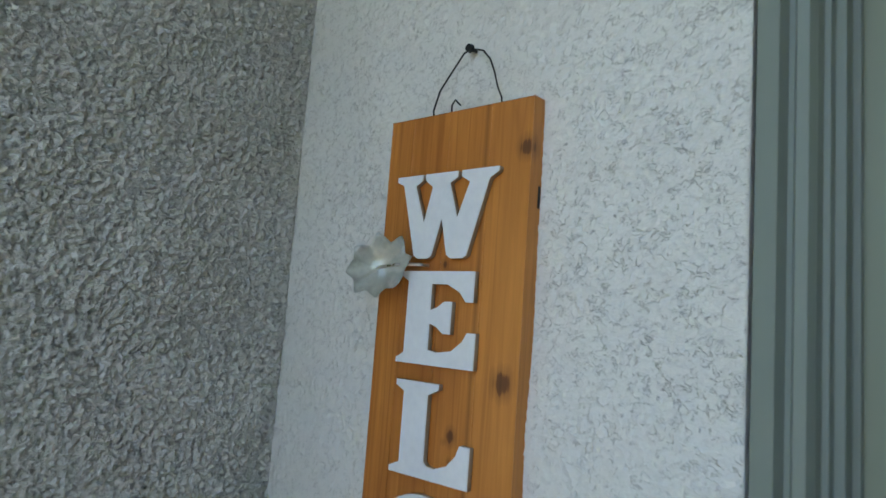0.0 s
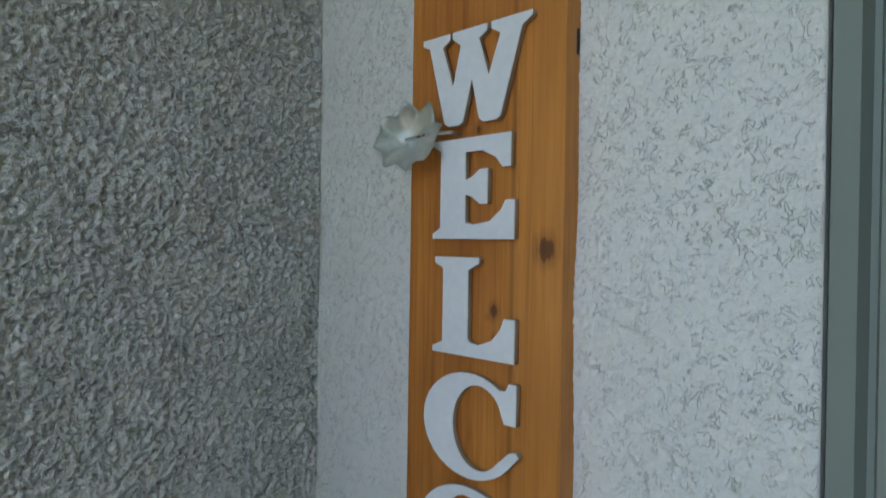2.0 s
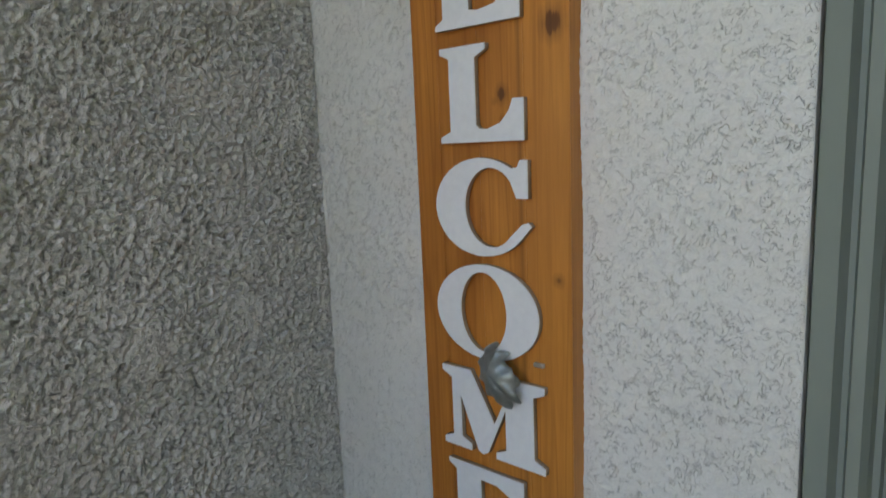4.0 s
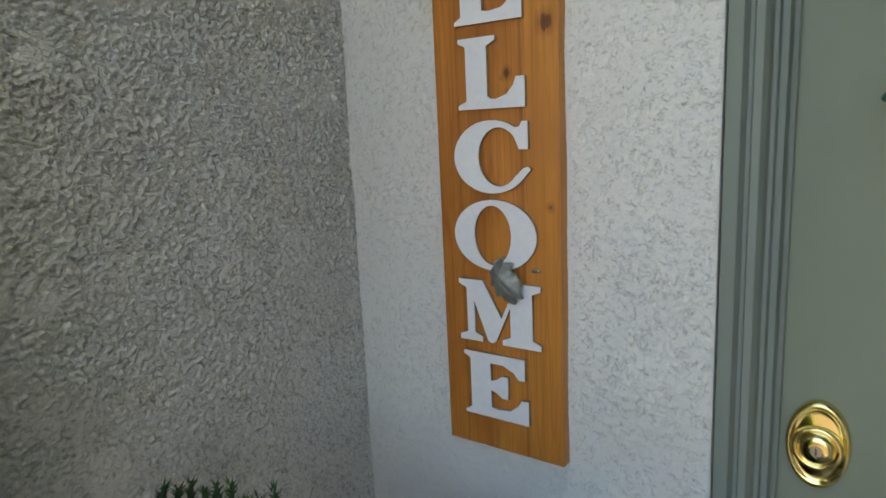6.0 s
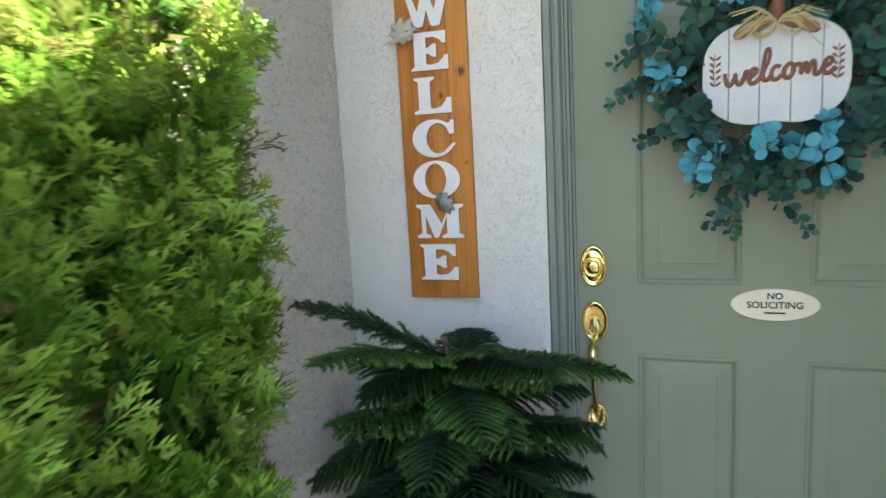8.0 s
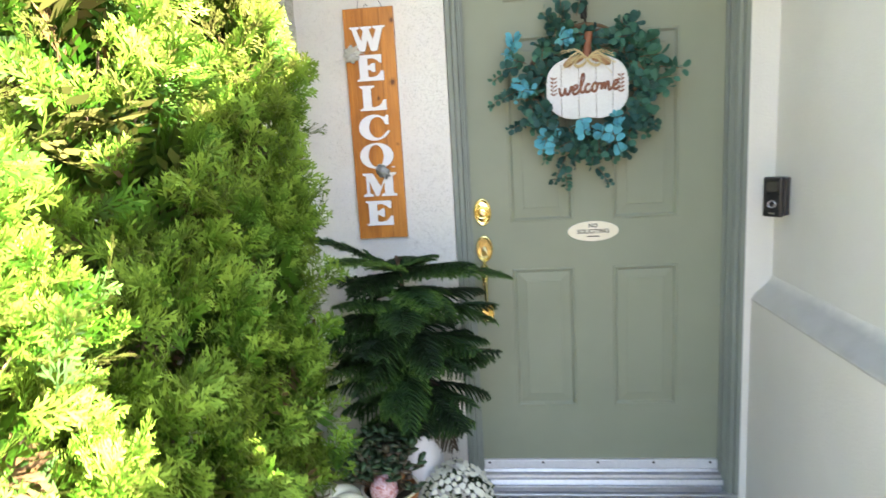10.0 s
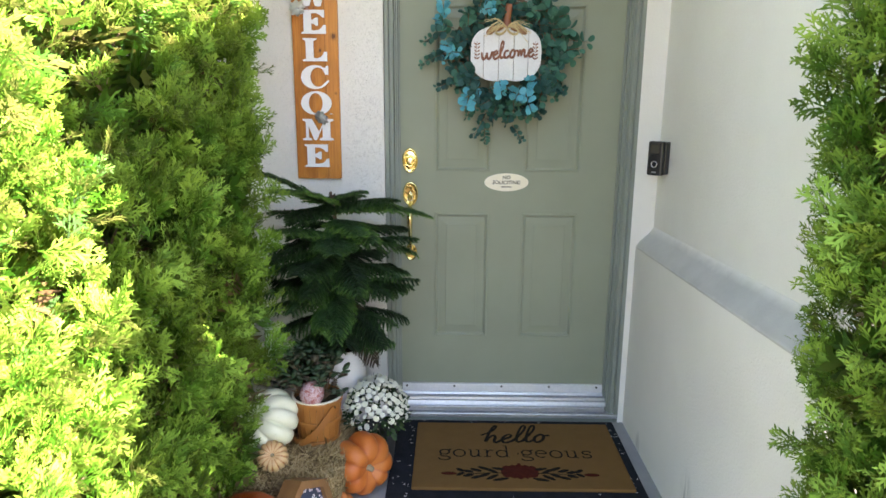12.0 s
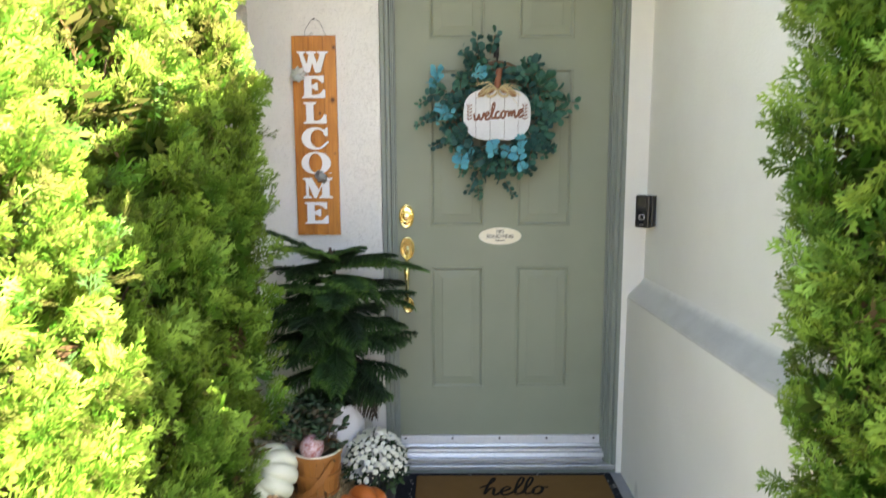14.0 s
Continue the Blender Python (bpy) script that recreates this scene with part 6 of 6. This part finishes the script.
def arborvitae(label, place, height, radius, count, seed, shape, keep=None, lumps=1.0, deep=4, spray=1.0):
    """A dense evergreen; shape gives its girth from foot (0) to tip (1)."""
    rs = np.random.default_rng(seed)
    tree = thing("arborvitae", place, label, "shrub", "evergreens flanking the porch")
    x0, y0, z0 = place
    trunk = [(x0 + 0.01 * math.sin(4 * f), y0, z0 + height * 0.93 * f) for f in np.linspace(0, 1, 9)]
    part("trunk", tube(trunk, 0.035, 10, None, 0.006), BARK, tree)
    bm = bmesh.new()
    for k in range(90):
        f = rs.uniform(0.05, 0.9)
        a = rs.uniform(0, math.tau)
        r = radius * 0.75 * shape(f)
        p = Vector((x0, y0, z0 + height * f))
        tip = p + Vector((r * math.cos(a), r * math.sin(a), r * 0.9))
        if keep is None or keep(tip):
            tube([p, p.lerp(tip, 0.5) + Vector((0, 0, -0.02)), tip], 0.006, 5, bm, 0.002)
    tagged(part("limb_growth", bm, BARK, tree), kind="stuff")
    lump = rs.uniform(0, math.tau, 12)
    bags, tones = {0: [], 1: []}, {0: [], 1: []}
    tufts = int(count / 7)
    for tuft in range(tufts):
        inner = tuft % deep == 0
        f = rs.uniform(0.0, 1.0) ** 1.1
        a = rs.uniform(0, math.tau)
        r = radius * min(1.0, (f / 0.05) ** 0.5) * shape(f)
        r *= 1 + lumps * (0.11 * math.sin(4 * a + lump[0] + 11 * f) + 0.10 * math.sin(7 * a + lump[1] - 23 * f) + 0.09 * math.sin(3 * a + 41 * f + lump[2]))
        depth = rs.uniform(0.25, 0.60) if inner else 1.02 - abs(rs.normal(0, 0.13))
        radial = Vector((math.cos(a), math.sin(a), 0))
        c = Vector((x0, y0, z0 + 0.04 + height * 0.96 * f)) + radial * r * depth
        if keep is not None and not keep(c):
            continue
        lead = (radial * rs.uniform(0.3, 0.9) + Vector((0, 0, rs.uniform(0.4, 1.0))) + Vector(rs.normal(0, 0.2, 3))).normalized()
        plate = radial * 0.9 + radial.cross(Vector((0, 0, 1))) * rs.normal(0, 0.5) + Vector((0, 0, rs.normal(0.1, 0.3)))
        age = rs.uniform(0, 1)
        for k in range(7):
            axis = (lead + Vector(rs.normal(0, 0.38, 3))).normalized()
            p = c + Vector(rs.normal(0, 0.018, 3)) + lead * rs.uniform(-0.03, 0.03)
            if keep is not None and not keep(p + axis * 0.05):
                continue
            across = axis.cross(plate + Vector(rs.normal(0, 0.35, 3))).normalized()
            normal = axis.cross(across)
            size = rs.uniform(0.046, 0.080) * spray * (1.35 if inner else 1.0)
            q = COARSE[rs.integers(3)] if inner else SPRAYS[rs.integers(9)]
            curl = q[..., 0:1] ** 2 * rs.uniform(-0.2, 0.4)
            w = q[..., 0:1] * np.array(axis) + q[..., 1:2] * np.array(across) * (1.5 if inner else 1.0) + (q[..., 2:3] + curl) * np.array(normal)
            kind = 1 if inner and depth < 0.65 and rs.random() < 0.20 else 0
            bags[kind].append((w * size + np.array(p)).reshape(-1, 3))
            # inner sprays get under half the tone: the crown's inner shade put into colour
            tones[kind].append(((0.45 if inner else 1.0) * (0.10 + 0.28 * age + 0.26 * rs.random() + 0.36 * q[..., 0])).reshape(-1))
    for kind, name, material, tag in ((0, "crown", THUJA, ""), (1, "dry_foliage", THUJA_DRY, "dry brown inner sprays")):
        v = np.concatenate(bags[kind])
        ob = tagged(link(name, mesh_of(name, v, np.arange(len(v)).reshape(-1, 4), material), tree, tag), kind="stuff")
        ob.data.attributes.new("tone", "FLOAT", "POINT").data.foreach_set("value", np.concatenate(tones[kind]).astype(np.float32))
    return tree


def column(f):
    return (1 - f ** 2.3) ** 0.5 * min(1.0, 0.62 + 0.75 * f)


def pillar(f):
    return (1 - f ** 5) ** 0.5 * min(1.0, 0.6 + 0.65 * f)


def cone(f):
    return (1 - f) ** 0.5


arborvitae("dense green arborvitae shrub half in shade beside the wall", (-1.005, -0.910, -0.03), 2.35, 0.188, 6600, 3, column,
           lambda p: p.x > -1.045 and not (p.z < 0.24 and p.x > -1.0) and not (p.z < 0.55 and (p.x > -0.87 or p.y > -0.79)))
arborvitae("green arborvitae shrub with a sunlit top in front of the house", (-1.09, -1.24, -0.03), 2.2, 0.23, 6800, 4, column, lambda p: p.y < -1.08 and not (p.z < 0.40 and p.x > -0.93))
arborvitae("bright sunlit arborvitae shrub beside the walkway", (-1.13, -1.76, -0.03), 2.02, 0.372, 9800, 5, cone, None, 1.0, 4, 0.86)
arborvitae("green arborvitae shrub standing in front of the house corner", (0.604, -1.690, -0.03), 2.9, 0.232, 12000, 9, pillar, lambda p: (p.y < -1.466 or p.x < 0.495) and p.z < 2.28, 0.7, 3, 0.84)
